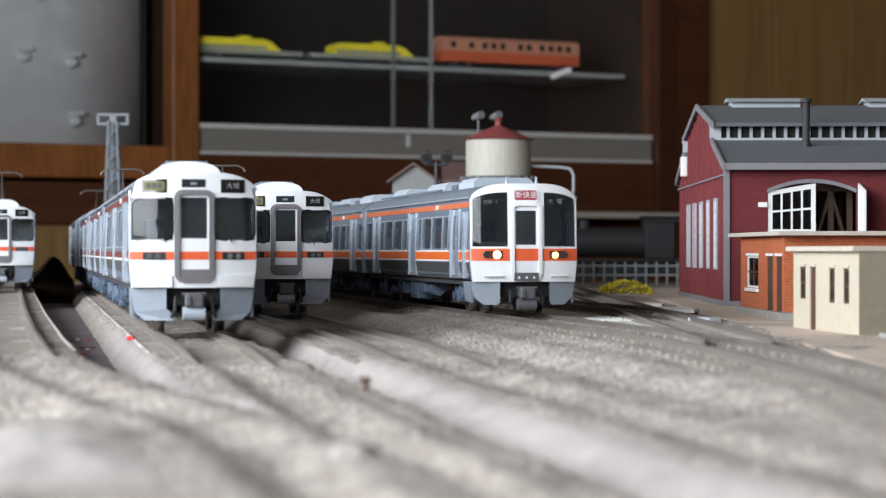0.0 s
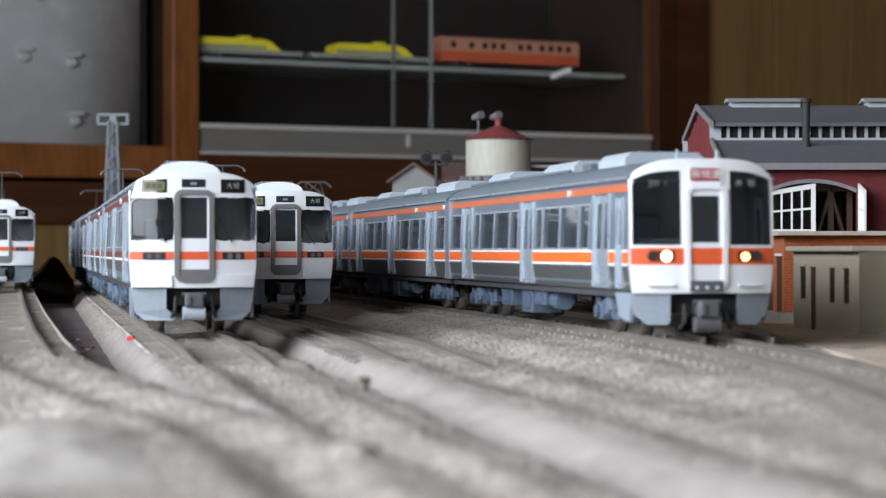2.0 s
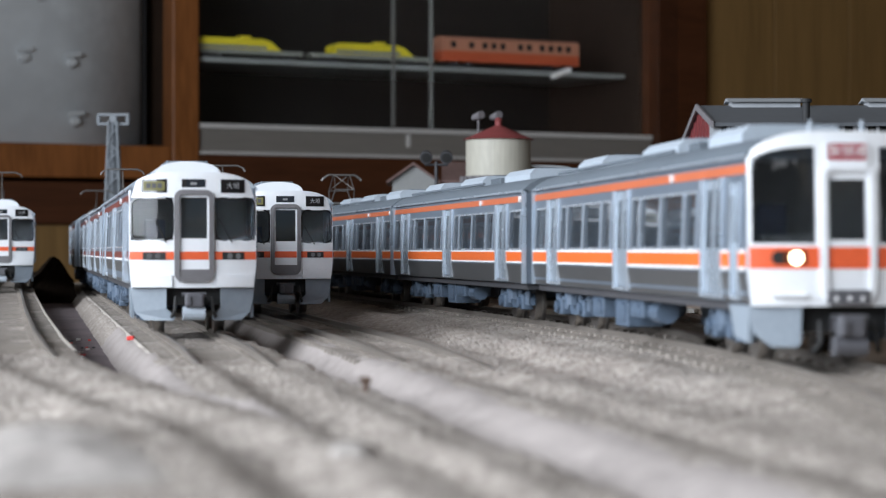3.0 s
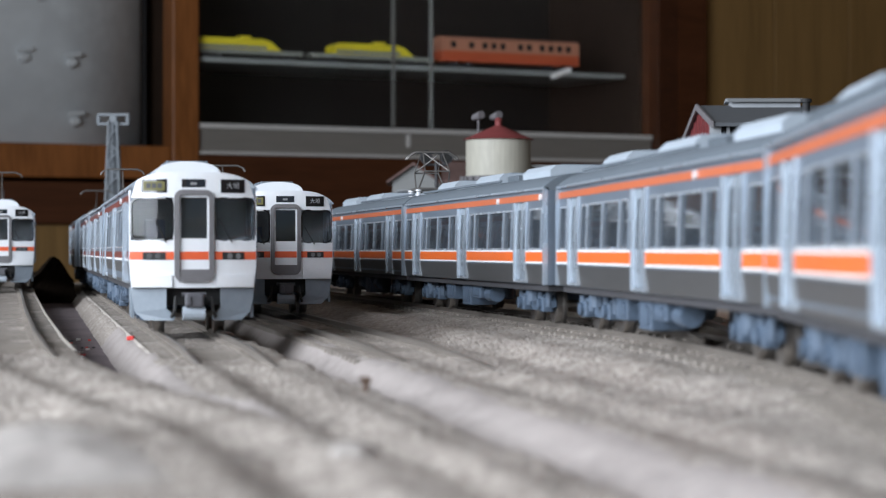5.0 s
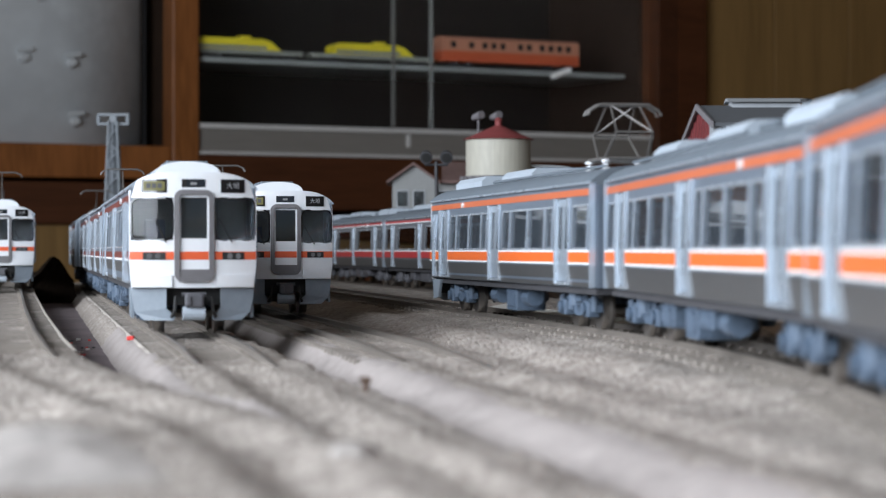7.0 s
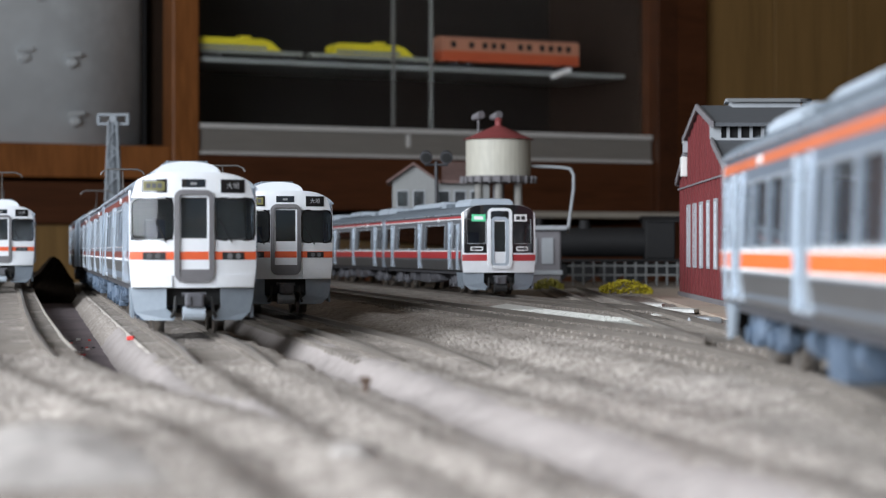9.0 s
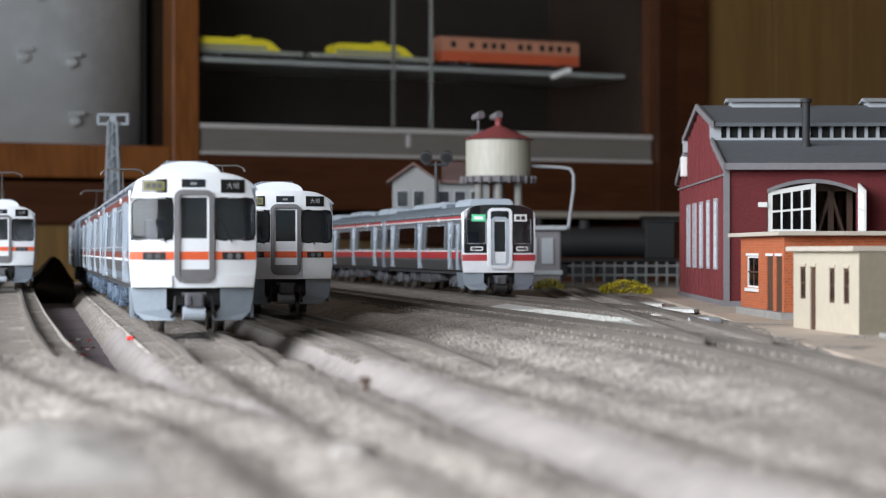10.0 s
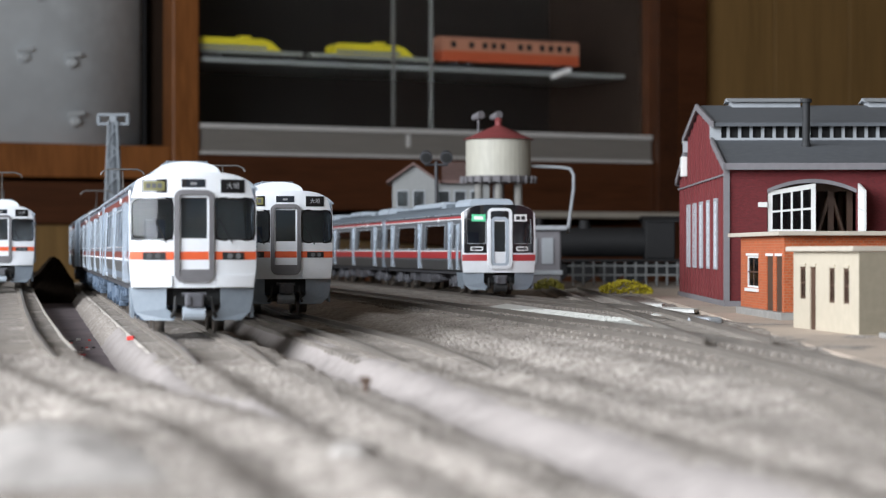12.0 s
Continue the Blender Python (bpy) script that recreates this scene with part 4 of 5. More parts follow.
DARKFACE = dict(
    seed=8, side=SHADED_STEEL, dw=4.4, doors_cab=(33, 122, 214), doors_mid=(33, 125, 217), bays=((0.12, 0.88),), win_z=(33.4, 22.2), pane=DARK_PANE, roof=ROOF_GREY, under=DARK_SKIRT,
    bands=(("stripe", RED_BAND, 17.2, 20.6, False), ("stripe_edge", INK, 20.6, 21.2, False), ("upper_stripe", RED_BAND, 36.6, 37.6, True), ("upper_edge", INK, 36.0, 36.5, True)),
    face=dict(
        lean=1.0, curve=2.6, bottom=10.6, paint=WHITE, label="white front with black window surround", gap=7.6, skirt=2.4, skirt_paint=SKIRT, coupler=RUBBER,
        windows=[(-15.6, -6.8, 24.5, 36, TINT), (7, 15.8, 24.5, 36, TINT), (-2.6, 2.8, 20.5, 35, GREY_TINT)],
        marks=[("red_band", RED_BAND, -18.1, -6.3, 16.2, 19.2, 0.12, "red band"), ("red_band", RED_BAND, 6.4, 18.1, 16.2, 19.2, 0.12, "red band"),
               ("surround_top", BLACK, -17.2, 17.2, 36.1, 43.1, 0.12, "black top surround"), ("surround", BLACK, -17.2, -6.4, 20, 24.4, 0.12, "black surround"), ("surround", BLACK, 6.5, 17.2, 20, 24.4, 0.12, "black surround"),
               ("surround", BLACK, -17.2, -15.7, 24.4, 36.1, 0.12, ""), ("surround", BLACK, 15.9, 17.2, 24.4, 36.1, 0.12, ""), ("surround", BLACK, -6.7, -6.3, 24.4, 36.1, 0.12, ""), ("surround", BLACK, 6.4, 6.9, 24.4, 36.1, 0.12, ""),
               ("destination_sign", SIGN_GREEN, -13.5, -6.9, 35.0, 38.4, 0.3, "lit green destination sign"), ("number_sign", INK, 7.2, 13.8, 35.0, 38.4, 0.3, "white number sign"), ("door_number", BLACK, -3.4, 3.6, 38.6, 40, 1.2, "small black number plate")],
        frames=[("door_frame", WHITE, -6.0, 6.1, 12.4, 41.4, 1.5, 1.0, "raised white door frame"), ("door_leaf", UNIT_GREY, -4.3, 4.4, 13.6, 37.2, 1.5, 0.5, "pale grey cab door"), ("lamp_row", INK, -14.2, -8.2, 21.0, 23.0, 0.5, 0.3, ""), ("lamp_row", INK, 8.2, 14.2, 21.0, 23.0, 0.5, 0.3, "")],
        bars=[(-12.4, -8, 35.9, 37.5, INK), (8.2, 10.2, 35.8, 37.6, RUBBER), (10.8, 12.8, 35.8, 37.6, RUBBER)],
        lamps=[("headlamp", LAMP_OFF, -12.5, 22, 0.8, ""), ("headlamp", LAMP_OFF, 12.5, 22, 0.8, "")]))


def stand(w, depth, turn=0.0, up=0.0):
    """The pose of a standing car with its middle at that place on a straight line."""
    x, y = straight(w, depth)
    return mm(x, y, up, rz=math.degrees(HEAD) - 90 + turn)


PITCH = 250.0
# running train
run_cab = build_car(FAST, mm(0, 0, 0), "silver model railcar with white cab and orange bands, headlamps lit", True, group="running train", roof_units=((36, 64), (92, 130), (180, 214)))
run_mid = build_car(FAST, mm(0, 0, 0), "silver intermediate model railcar with orange bands", False, group="running train", roof_units=((26, 64), (100, 140), (180, 214)))
run_third = copy_thing(run_mid, mm(0, 0, 0))
run_tail = build_car(FAST, mm(0, 0, 0), "silver model railcar with orange bands and raised pantograph", True, pantograph=-85, raised=True, group="running train", roof_units=((14, 62), (95, 140)))
TRAIN = (run_cab, run_mid, run_third, run_tail)
# standing trains; the distance is that of the car's middle
cosh = math.cos(HEAD)
local_cab = build_car(LOCAL, stand(43.4, 636 + 123 * cosh), "silver model railcar with glossy white cab, standing", True, group="standing trains", roof_units=((26, 60), (120, 160)))
local_mid = build_car(LOCAL, stand(43.4, 636 + 373 * cosh), "silver intermediate model railcar, standing", False, group="standing trains")
local_pan = build_car(LOCAL, stand(43.4, 636 + 623 * cosh), "silver model railcar with a raised pantograph, standing", False, pantograph=85, raised=True, group="standing trains")
copy_thing(local_pan, stand(41, 636 + 873 * cosh, 180))
copy_thing(local_cab, stand(90, 832 + 123 * cosh))
copy_thing(local_pan, stand(90, 832 + 373 * cosh))
copy_thing(local_mid, stand(90, 832 + 623 * cosh))
far_cab = copy_thing(local_cab, stand(-19.5, 1230 + 123 * cosh, 0, LOW))
build_single_arm(far_cab, 70)
dark_cab = build_car(DARKFACE, stand(C_LINE, 1077 + 123 * cosh), "grey model railcar with black and white front and red bands, standing", True, group="standing trains", roof_units=((20, 60), (100, 190)))
dark_mid = build_car(DARKFACE, stand(C_LINE, 1077 + 373 * cosh), "grey intermediate model railcar with red bands, standing", False, group="standing trains", roof_units=((30, 70), (150, 200)))
copy_thing(dark_mid, stand(C_LINE, 1077 + 623 * cosh))


# ---- buildings and scenery ----
def bricks(name, colour, mortar, scale, rough=0.85):
    m, nt, b = nodes_of(name)
    c = nt.nodes.new("ShaderNodeTexCoord")
    mp = nt.nodes.new("ShaderNodeMapping")
    mp.inputs[2].default_value = (radians(90), 0, radians(90))
    mp.inputs[3].default_value = (1, 1, 1)
    sep = nt.nodes.new("ShaderNodeSeparateXYZ")
    nt.links.new(c.outputs["Object"], sep.inputs[0])
    add = nt.nodes.new("ShaderNodeMath")
    nt.links.new(sep.outputs[0], add.inputs[0])
    nt.links.new(sep.outputs[1], add.inputs[1])
    com = nt.nodes.new("ShaderNodeCombineXYZ")
    nt.links.new(add.outputs[0], com.inputs[0])
    nt.links.new(sep.outputs[2], com.inputs[1])
    bt = nt.nodes.new("ShaderNodeTexBrick")
    nt.links.new(com.outputs[0], bt.inputs[0])
    bt.inputs["Scale"].default_value = scale
    bt.inputs["Color1"].default_value = (*colour, 1)
    bt.inputs["Color2"].default_value = (*(x * 0.72 for x in colour), 1)
    bt.inputs["Mortar"].default_value = (*mortar, 1)
    bt.inputs["Mortar Size"].default_value = 0.025
    col = mix_colour(nt, ramp(nt, noise_of(nt, 45), 0.3, 0.7), bt.outputs[0], tuple(x * 0.8 for x in colour))
    mx = nt.nodes.new("ShaderNodeMix")
    mx.data_type = "RGBA"
    mx.inputs[0].default_value = 0.3
    nt.links.new(bt.outputs[0], mx.inputs[6])
    nt.links.new(col, mx.inputs[7])
    nt.links.new(mx.outputs[2], b.inputs["Base Color"])
    b.inputs["Roughness"].default_value = rough
    bp = nt.nodes.new("ShaderNodeBump")
    bp.inputs["Distance"].default_value = 0.0002
    bp.invert = True
    nt.links.new(bt.outputs["Fac"], bp.inputs["Height"])
    nt.links.new(bp.outputs[0], b.inputs["Normal"])
    return m


RED_BRICK = bricks("dark_red_brick", (0.165, 0.018, 0.022), (0.125, 0.025, 0.026), 400)
ORANGE_BRICK = bricks("orange_brick", (0.50, 0.11, 0.03), (0.36, 0.17, 0.10), 260)
RED_BOARD = surface("red_boarding", (0.17, 0.026, 0.028), 0.7, 0, 0.15, 400, 30)
SHED_GREY = surface("grey_roofing_felt", (0.10, 0.108, 0.118), 0.8, 0, 0.12, 300, 25)
TRIM_GREY = surface("grey_trim", (0.19, 0.18, 0.19), 0.7, 0, 0.1, 400, 30)
PALE_GREY = surface("pale_grey_trim", (0.36, 0.38, 0.40), 0.6, 0, 0.08, 400, 30)
FENCE_GREY = surface("weathered_grey_fence", (0.26, 0.27, 0.27), 0.7, 0, 0.15, 400, 60)
OFF_WHITE = surface("off_white_plastic", (0.72, 0.72, 0.69), 0.5, 0, 0.05, 400, 30)
FROST_PANE = surface("frosted_white_pane", (0.74, 0.78, 0.82), 0.35, 0, 0.06, 200, 30)
CREAM = surface("cream_card", (0.45, 0.395, 0.305), 0.8, 0, 0.08, 300, 25, 0.00008)
# About half the cream's tone, for the cream hut's end wall only.
KHAKI = surface("khaki_card", (0.23, 0.20, 0.145), 0.9, 0, 0.12, 400, 30, 0.0001)
CARD = surface("beige_card_roof", (0.46, 0.41, 0.34), 0.8, 0, 0.1, 300, 25)
BROWN_DOOR = surface("dark_brown_door", (0.07, 0.035, 0.02), 0.6, 0, 0.15, 400, 30)
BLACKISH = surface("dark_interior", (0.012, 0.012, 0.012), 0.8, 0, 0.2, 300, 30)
SAND = surface("sandy_yard", (0.47, 0.385, 0.31), 0.9, 0, 0.25, 500, 22, 0.0003)
CHALK = surface("white_plaster_strip", (0.66, 0.66, 0.62), 0.85, 0, 0.12, 300, 60, 0.0003)
GREY_STONE = surface("grey_stone_block", (0.28, 0.27, 0.25), 0.85, 0, 0.2, 300, 40, 0.0003)
GROUND_Z = -3.6


def build_shed():
    t = thing("engine_shed", mm(119, 950, GROUND_Z, rz=-1.2), "dark red brick engine shed with grey clerestory roof", "engine shed")
    W, D, E, F, T, R = 232.0, 234.0, 60.5, 72.3, 79.8, 91.6
    x0, x1, mid, arch = 17.3, 54.6, 37.6, 53.5
    wall = part("front_wall", sheet(bmesh.new(), 0, W, 3.5, E, [(x0, x1, 3.5, arch)], lambda u, v: (u, 0, v), (0, 1.6, 0), 60), RED_BRICK, t)
    n = 12
    for half in (0, 1):
        pts = []
        for i in range(n // 2 + 1):
            k = i + half * n // 2
            u = x0 + (x1 - x0) * k / n
            pts.append((u, 49.0 + 4.2 * (1 - (2 * k / n - 1) ** 2)))
        bm = prism(bmesh.new(), pts + [(pts[-1][0], arch), (pts[0][0], arch)], "y", 0.02, 1.58)
        part("arch_spandrel", bm, RED_BRICK, wall)
    bm = bmesh.new()
    for k in range(n):
        pts = []
        for j, off in ((k, 0), (k + 1, 0), (k + 1, 1.6), (k, 1.6)):
            u = x0 + (x1 - x0) * j / n
            pts.append((u, 49.0 + 4.2 * (1 - (2 * j / n - 1) ** 2) + off))
        prism(bm, pts, "y", -0.5, 0.3)
    part("arch_lintel", bm, TRIM_GREY, wall)
    part("back_wall", boxed(0, W, D - 1.6, D, 3.5, E), RED_BRICK, t)
    part("end_wall", boxed(W - 1.6, W, 1.7, D - 1.7, 3.5, E), RED_BRICK, t)
    part("plinth", box(boxed(-0.8, 1.2, -0.8, D + 0.8, 0, 3.5), 1.2, W, -0.8, 1.8, 0, 3.5), TRIM_GREY, t)
    # gable
    prof = [(1.7, 3.5), (D - 1.7, 3.5), (D - 1.7, E), (D - 46, F), (D - 46, T), (D / 2, R), (46, T), (46, F), (1.7, E)]
    gable = part("gable_wall", prism(bmesh.new(), prof, "x", 0, 1.6), RED_BOARD, t)
    for y in range(16, int(D), 16):
        top = min(E + (F - E) * min(y, D - y) / 46, 999) if min(y, D - y) < 46 else T + (R - T) * (min(y, D - y) - 46) / (D / 2 - 46)
        part("batten", boxed(-0.6, -0.02, y - 0.6, y + 0.6, 3.6, top - 0.4), RED_BOARD, gable)
    part("string_course", boxed(-0.9, -0.05, 0, D, E - 4.2, E - 3.4), TRIM_GREY, gable)
    part("corner_post", boxed(-1.0, 1.4, -1.0, 1.6, 3.5, E - 0.4), TRIM_GREY, gable)
    for y in (37, 70, 105, 140, 173):
        w = part("window", sheet(bmesh.new(), y - 5.6, y + 5.6, 16.5, 47.5, [(y - 4.6, y + 4.6, 17.5, 46.5)], lambda u, v: (-1.2, u, v), (1.1, 0, 0), 40), PALE_GREY, gable)
        part("pane", boxed(-0.5, -0.05, y - 4.6, y + 4.6, 17.5, 46.5), FROST_PANE, w, "frosted white pane")
        bm = bmesh.new()
        for z in (22, 27, 32, 37, 42):
            box(bm, -0.9, -0.52, y - 4.6, y + 4.6, z - 0.25, z + 0.25)
        part("glazing_bar", bm, PALE_GREY, w)
    part("vent_box", boxed(-3, -0.05, 186, 194, 62, 72, bevel=0.4), OFF_WHITE, gable)
    # roof
    for s in (0, 1):
        eave = 0.5 if s else -5

        def yy(y):
            return D - y if s else y
        low = part("lower_roof", prism(bmesh.new(), [(yy(eave), E - 1.2), (yy(47.5), F), (yy(47.5), F + 1.6), (yy(eave), E + 0.6)], "x", -1.2, W + 4), SHED_GREY, t)
        part("fascia", boxed(-1.4, W + 4.2, min(yy(eave - 0.9), yy(eave - 0.05)), max(yy(eave - 0.9), yy(eave - 0.05)), E - 2.0, E + 0.8), TRIM_GREY, low)
        part("upper_roof", prism(bmesh.new(), [(yy(41), T - 0.6), (yy(D / 2 - 0.05), R), (yy(D / 2 - 0.05), R + 1.6), (yy(41), T + 1.0)], "x", -1.2, W + 4), SHED_GREY, t)
        # Opaque near-black panel stands in for the dark roof space.
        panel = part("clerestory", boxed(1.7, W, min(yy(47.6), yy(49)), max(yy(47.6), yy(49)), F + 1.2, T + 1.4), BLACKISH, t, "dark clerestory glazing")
        bm = bmesh.new()
        box(bm, -1, W, min(yy(45), yy(47)), max(yy(45), yy(47)), F + 0.6, F + 2.0)
        x = 0.0
        i = 0
        part("sill", bm, PALE_GREY, panel)
        while x < W:
            wide = 2.6 if i % 18 == 0 else 1.3
            part("mullion", boxed(x, x + wide, min(yy(45.4), yy(47)), max(yy(45.4), yy(47)), F + 2.05, T + 0.6), PALE_GREY, panel)
            x += 5.05
            i += 1
        part("bargeboard", prism(bmesh.new(), [(yy(eave - 1.2), E - 2.2), (yy(46), F - 0.6), (yy(46), F + 2.4), (yy(eave - 1.2), E + 1.2)], "x", -2.2, -1.22), TRIM_GREY, low)
        part("bargeboard", prism(bmesh.new(), [(yy(40), T - 1.4), (yy(D / 2 - 0.1), R - 0.6), (yy(D / 2 - 0.1), R + 2.4), (yy(40), T + 1.6)], "x", -2.2, -1.22), TRIM_GREY, t)
        part("clerestory_end", boxed(-2.2, 1.6, min(yy(45.5), yy(49)), max(yy(45.5), yy(49)), F + 1.7, T + 0.2), PALE_GREY, panel)
    for a in (14, 78, 142):
        v = part("ridge_vent", prism(bmesh.new(), [(D / 2 - 9, R - 0.2), (D / 2 - 7, R + 3.4), (D / 2 + 7, R + 3.4), (D / 2 + 9, R - 0.2)], "x", a, a + 32), PALE_GREY, t)
        part("vent_cap", prism(bmesh.new(), [(D / 2 - 10.5, R + 2.6), (D / 2, R + 5), (D / 2 + 10.5, R + 2.6), (D / 2, R + 3.6)], "x", a - 2, a + 34), PALE_GREY, v)
    bm = rod(rod(bmesh.new(), (38, 32, E + 7), (38, 32, 89), 1.7, 16), (38, 32, E + 7), (38, 32, E + 11), 2.6, 16, 1.9)
    rod(bm, (38, 32, 89), (38, 32, 90.6), 2.5, 16)
    part("chimney", bm, surface("dark_grey_stack", (0.022, 0.023, 0.025), 0.7), t, "dark grey metal chimney")
    # doors: one glazed leaf shut, one swung open
    for shut in (1, 0):
        a, b = (x0 + 0.3, mid) if shut else (0, x1 - mid)
        cols = [a + 1.5 + (b - a - 3) * i / 4 for i in range(5)]
        rows = [25.5, 33.2, 40.9, 48.2]
        holes = [(p + 0.4, q - 0.4, r + 0.4, s2 - 0.4) for p, q in zip(cols, cols[1:]) for r, s2 in zip(rows, rows[1:])]
        slope = 3.6

        def at(u, v, a=a, b=b, shut=shut):
            k = (u - a) / (b - a)
            if not shut:
                k = 1 - k
            top = v if v < 33.2 else v + (v - 33.2) / 17 * slope * k
            return (u, 0.4, top) if shut else (x1 + 0.6, 0.4 - u, top)
        back = (0, 0.8, 0) if shut else (0.8, 0, 0)
        leaf = part("door_leaf", sheet(bmesh.new(), a, b, 1.0, 49.6, holes, at, back, 8), OFF_WHITE, t, "white glazed shed door" if shut else "white shed door standing open")
        for h in holes:
            def inner(u, v, at=at, shut=shut):
                p = at(u, v)
                return (p[0], p[1] + 0.3, p[2]) if shut else (p[0] + 0.3, p[1], p[2])
            part("pane", patch(h[0], h[1], h[2], h[3], inner, (0, 0.2, 0) if shut else (0.2, 0, 0), 20), TINT if shut else FROST_PANE, leaf)
        if shut:
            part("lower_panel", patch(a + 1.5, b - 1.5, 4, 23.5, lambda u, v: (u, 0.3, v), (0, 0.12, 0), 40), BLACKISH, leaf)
    part("hinge", boxed(13.4, 17.2, -0.8, -0.05, 43, 45), OFF_WHITE, wall)
    # timber frames inside
    for y in (14, 40, 80):
        bm = bmesh.new()
        for x in (22, 38, 46, 54, 64):
            box(bm, x - 1.2, x + 1.2, y, y + 2.4, 0, 52)
        rod(bm, (38, y + 1, 24), (46, y + 1, 50), 1.0, 6)
        rod(bm, (54, y + 1, 24), (46, y + 1, 50), 1.0, 6)
        box(bm, 18, 70, y, y + 2.4, 50, 53)
        part("timber_frame", bm, BROWN_DOOR, t, "dark timber frame inside the shed")


def build_hut(name, corner, turn, length, depth, height, material, plinth, roof_mat, openings, label, over):
    """A small flat-roofed hut: its long side runs back from the corner, its end faces the eye."""
    t = thing(name, mm(corner[0], corner[1], GROUND_Z + 1.2, rz=turn), label, "hut")
    holes = [o[:4] for o in openings]
    side = part("side_wall", sheet(bmesh.new(), 0, length, plinth, height, holes, lambda u, v: (0, u, v), (1.2, 0, 0), 200), material, t)
    for u0, u1, v0, v1, kind in openings:
        if kind == "door":
            part("door", boxed(0.35, 0.8, u0, u1, v0, v1), BROWN_DOOR, t, "dark brown plank door")
        else:
            w = part("window", sheet(bmesh.new(), u0, u1, v0, v1, [(u0 + 0.7, u1 - 0.7, v0 + 0.7, v1 - 0.7)], lambda u, v: (0.2, u, v), (0.6, 0, 0), 100), OFF_WHITE if kind == "white" else BROWN_DOOR, t)
            part("pane", boxed(0.5, 0.7, u0 + 0.7, u1 - 0.7, v0 + 0.7, v1 - 0.7), TINT, w)
            bm = box(bmesh.new(), 0.25, 0.5, (u0 + u1) / 2 - 0.3, (u0 + u1) / 2 + 0.3, v0 + 0.7, v1 - 0.7)
            box(bm, 0.25, 0.5, u0 + 0.7, u1 - 0.7, (v0 + v1) / 2 - 0.3, (v0 + v1) / 2 + 0.3)
            part("glazing_bar", bm, BROWN_DOOR, w)
            if kind == "white":
                part("sill", boxed(-0.9, 0.2, u0 - 0.8, u1 + 0.8, v0 - 1.4, v0 - 0.2), OFF_WHITE, w, "white sill")
        if kind != "plain":
            part("lintel", boxed(-0.4, -0.02, u0 - 0.6, u1 + 0.6, v1 + 0.1, v1 + 1.0), material if kind == "dark" or name == "cream_hut" else OFF_WHITE, side)
    part("end_wall", boxed(0.02, depth, -0.02, 1.2, plinth, height - 0.05), KHAKI if name == "cream_hut" else material, t)
    part("end_wall", boxed(0.02, depth, length - 1.2, length, plinth, height - 0.05), material, t)
    part("far_wall", boxed(depth - 1.2, depth, 1.25, length - 1.25, plinth, height - 0.05), material, t)
    # The hut's unlit inside is shown by a solid near-black block.
    part("dark_core", boxed(3.5, depth - 2, 3, length - 3, 0.3, height - 0.3), BLACKISH, t)
    if plinth:
        part("plinth", boxed(-1.6, depth + 1, -1.6, length + 1.6, -1.2, plinth - 0.05, bevel=0.25), GREY_STONE, t)
    a, b, c, d = over
    part("roof", boxed(-a, depth + b, -c, length + d, height + 0.02, height + 1.5, bevel=0.25), roof_mat, t, "flat card roof slab")
    return t


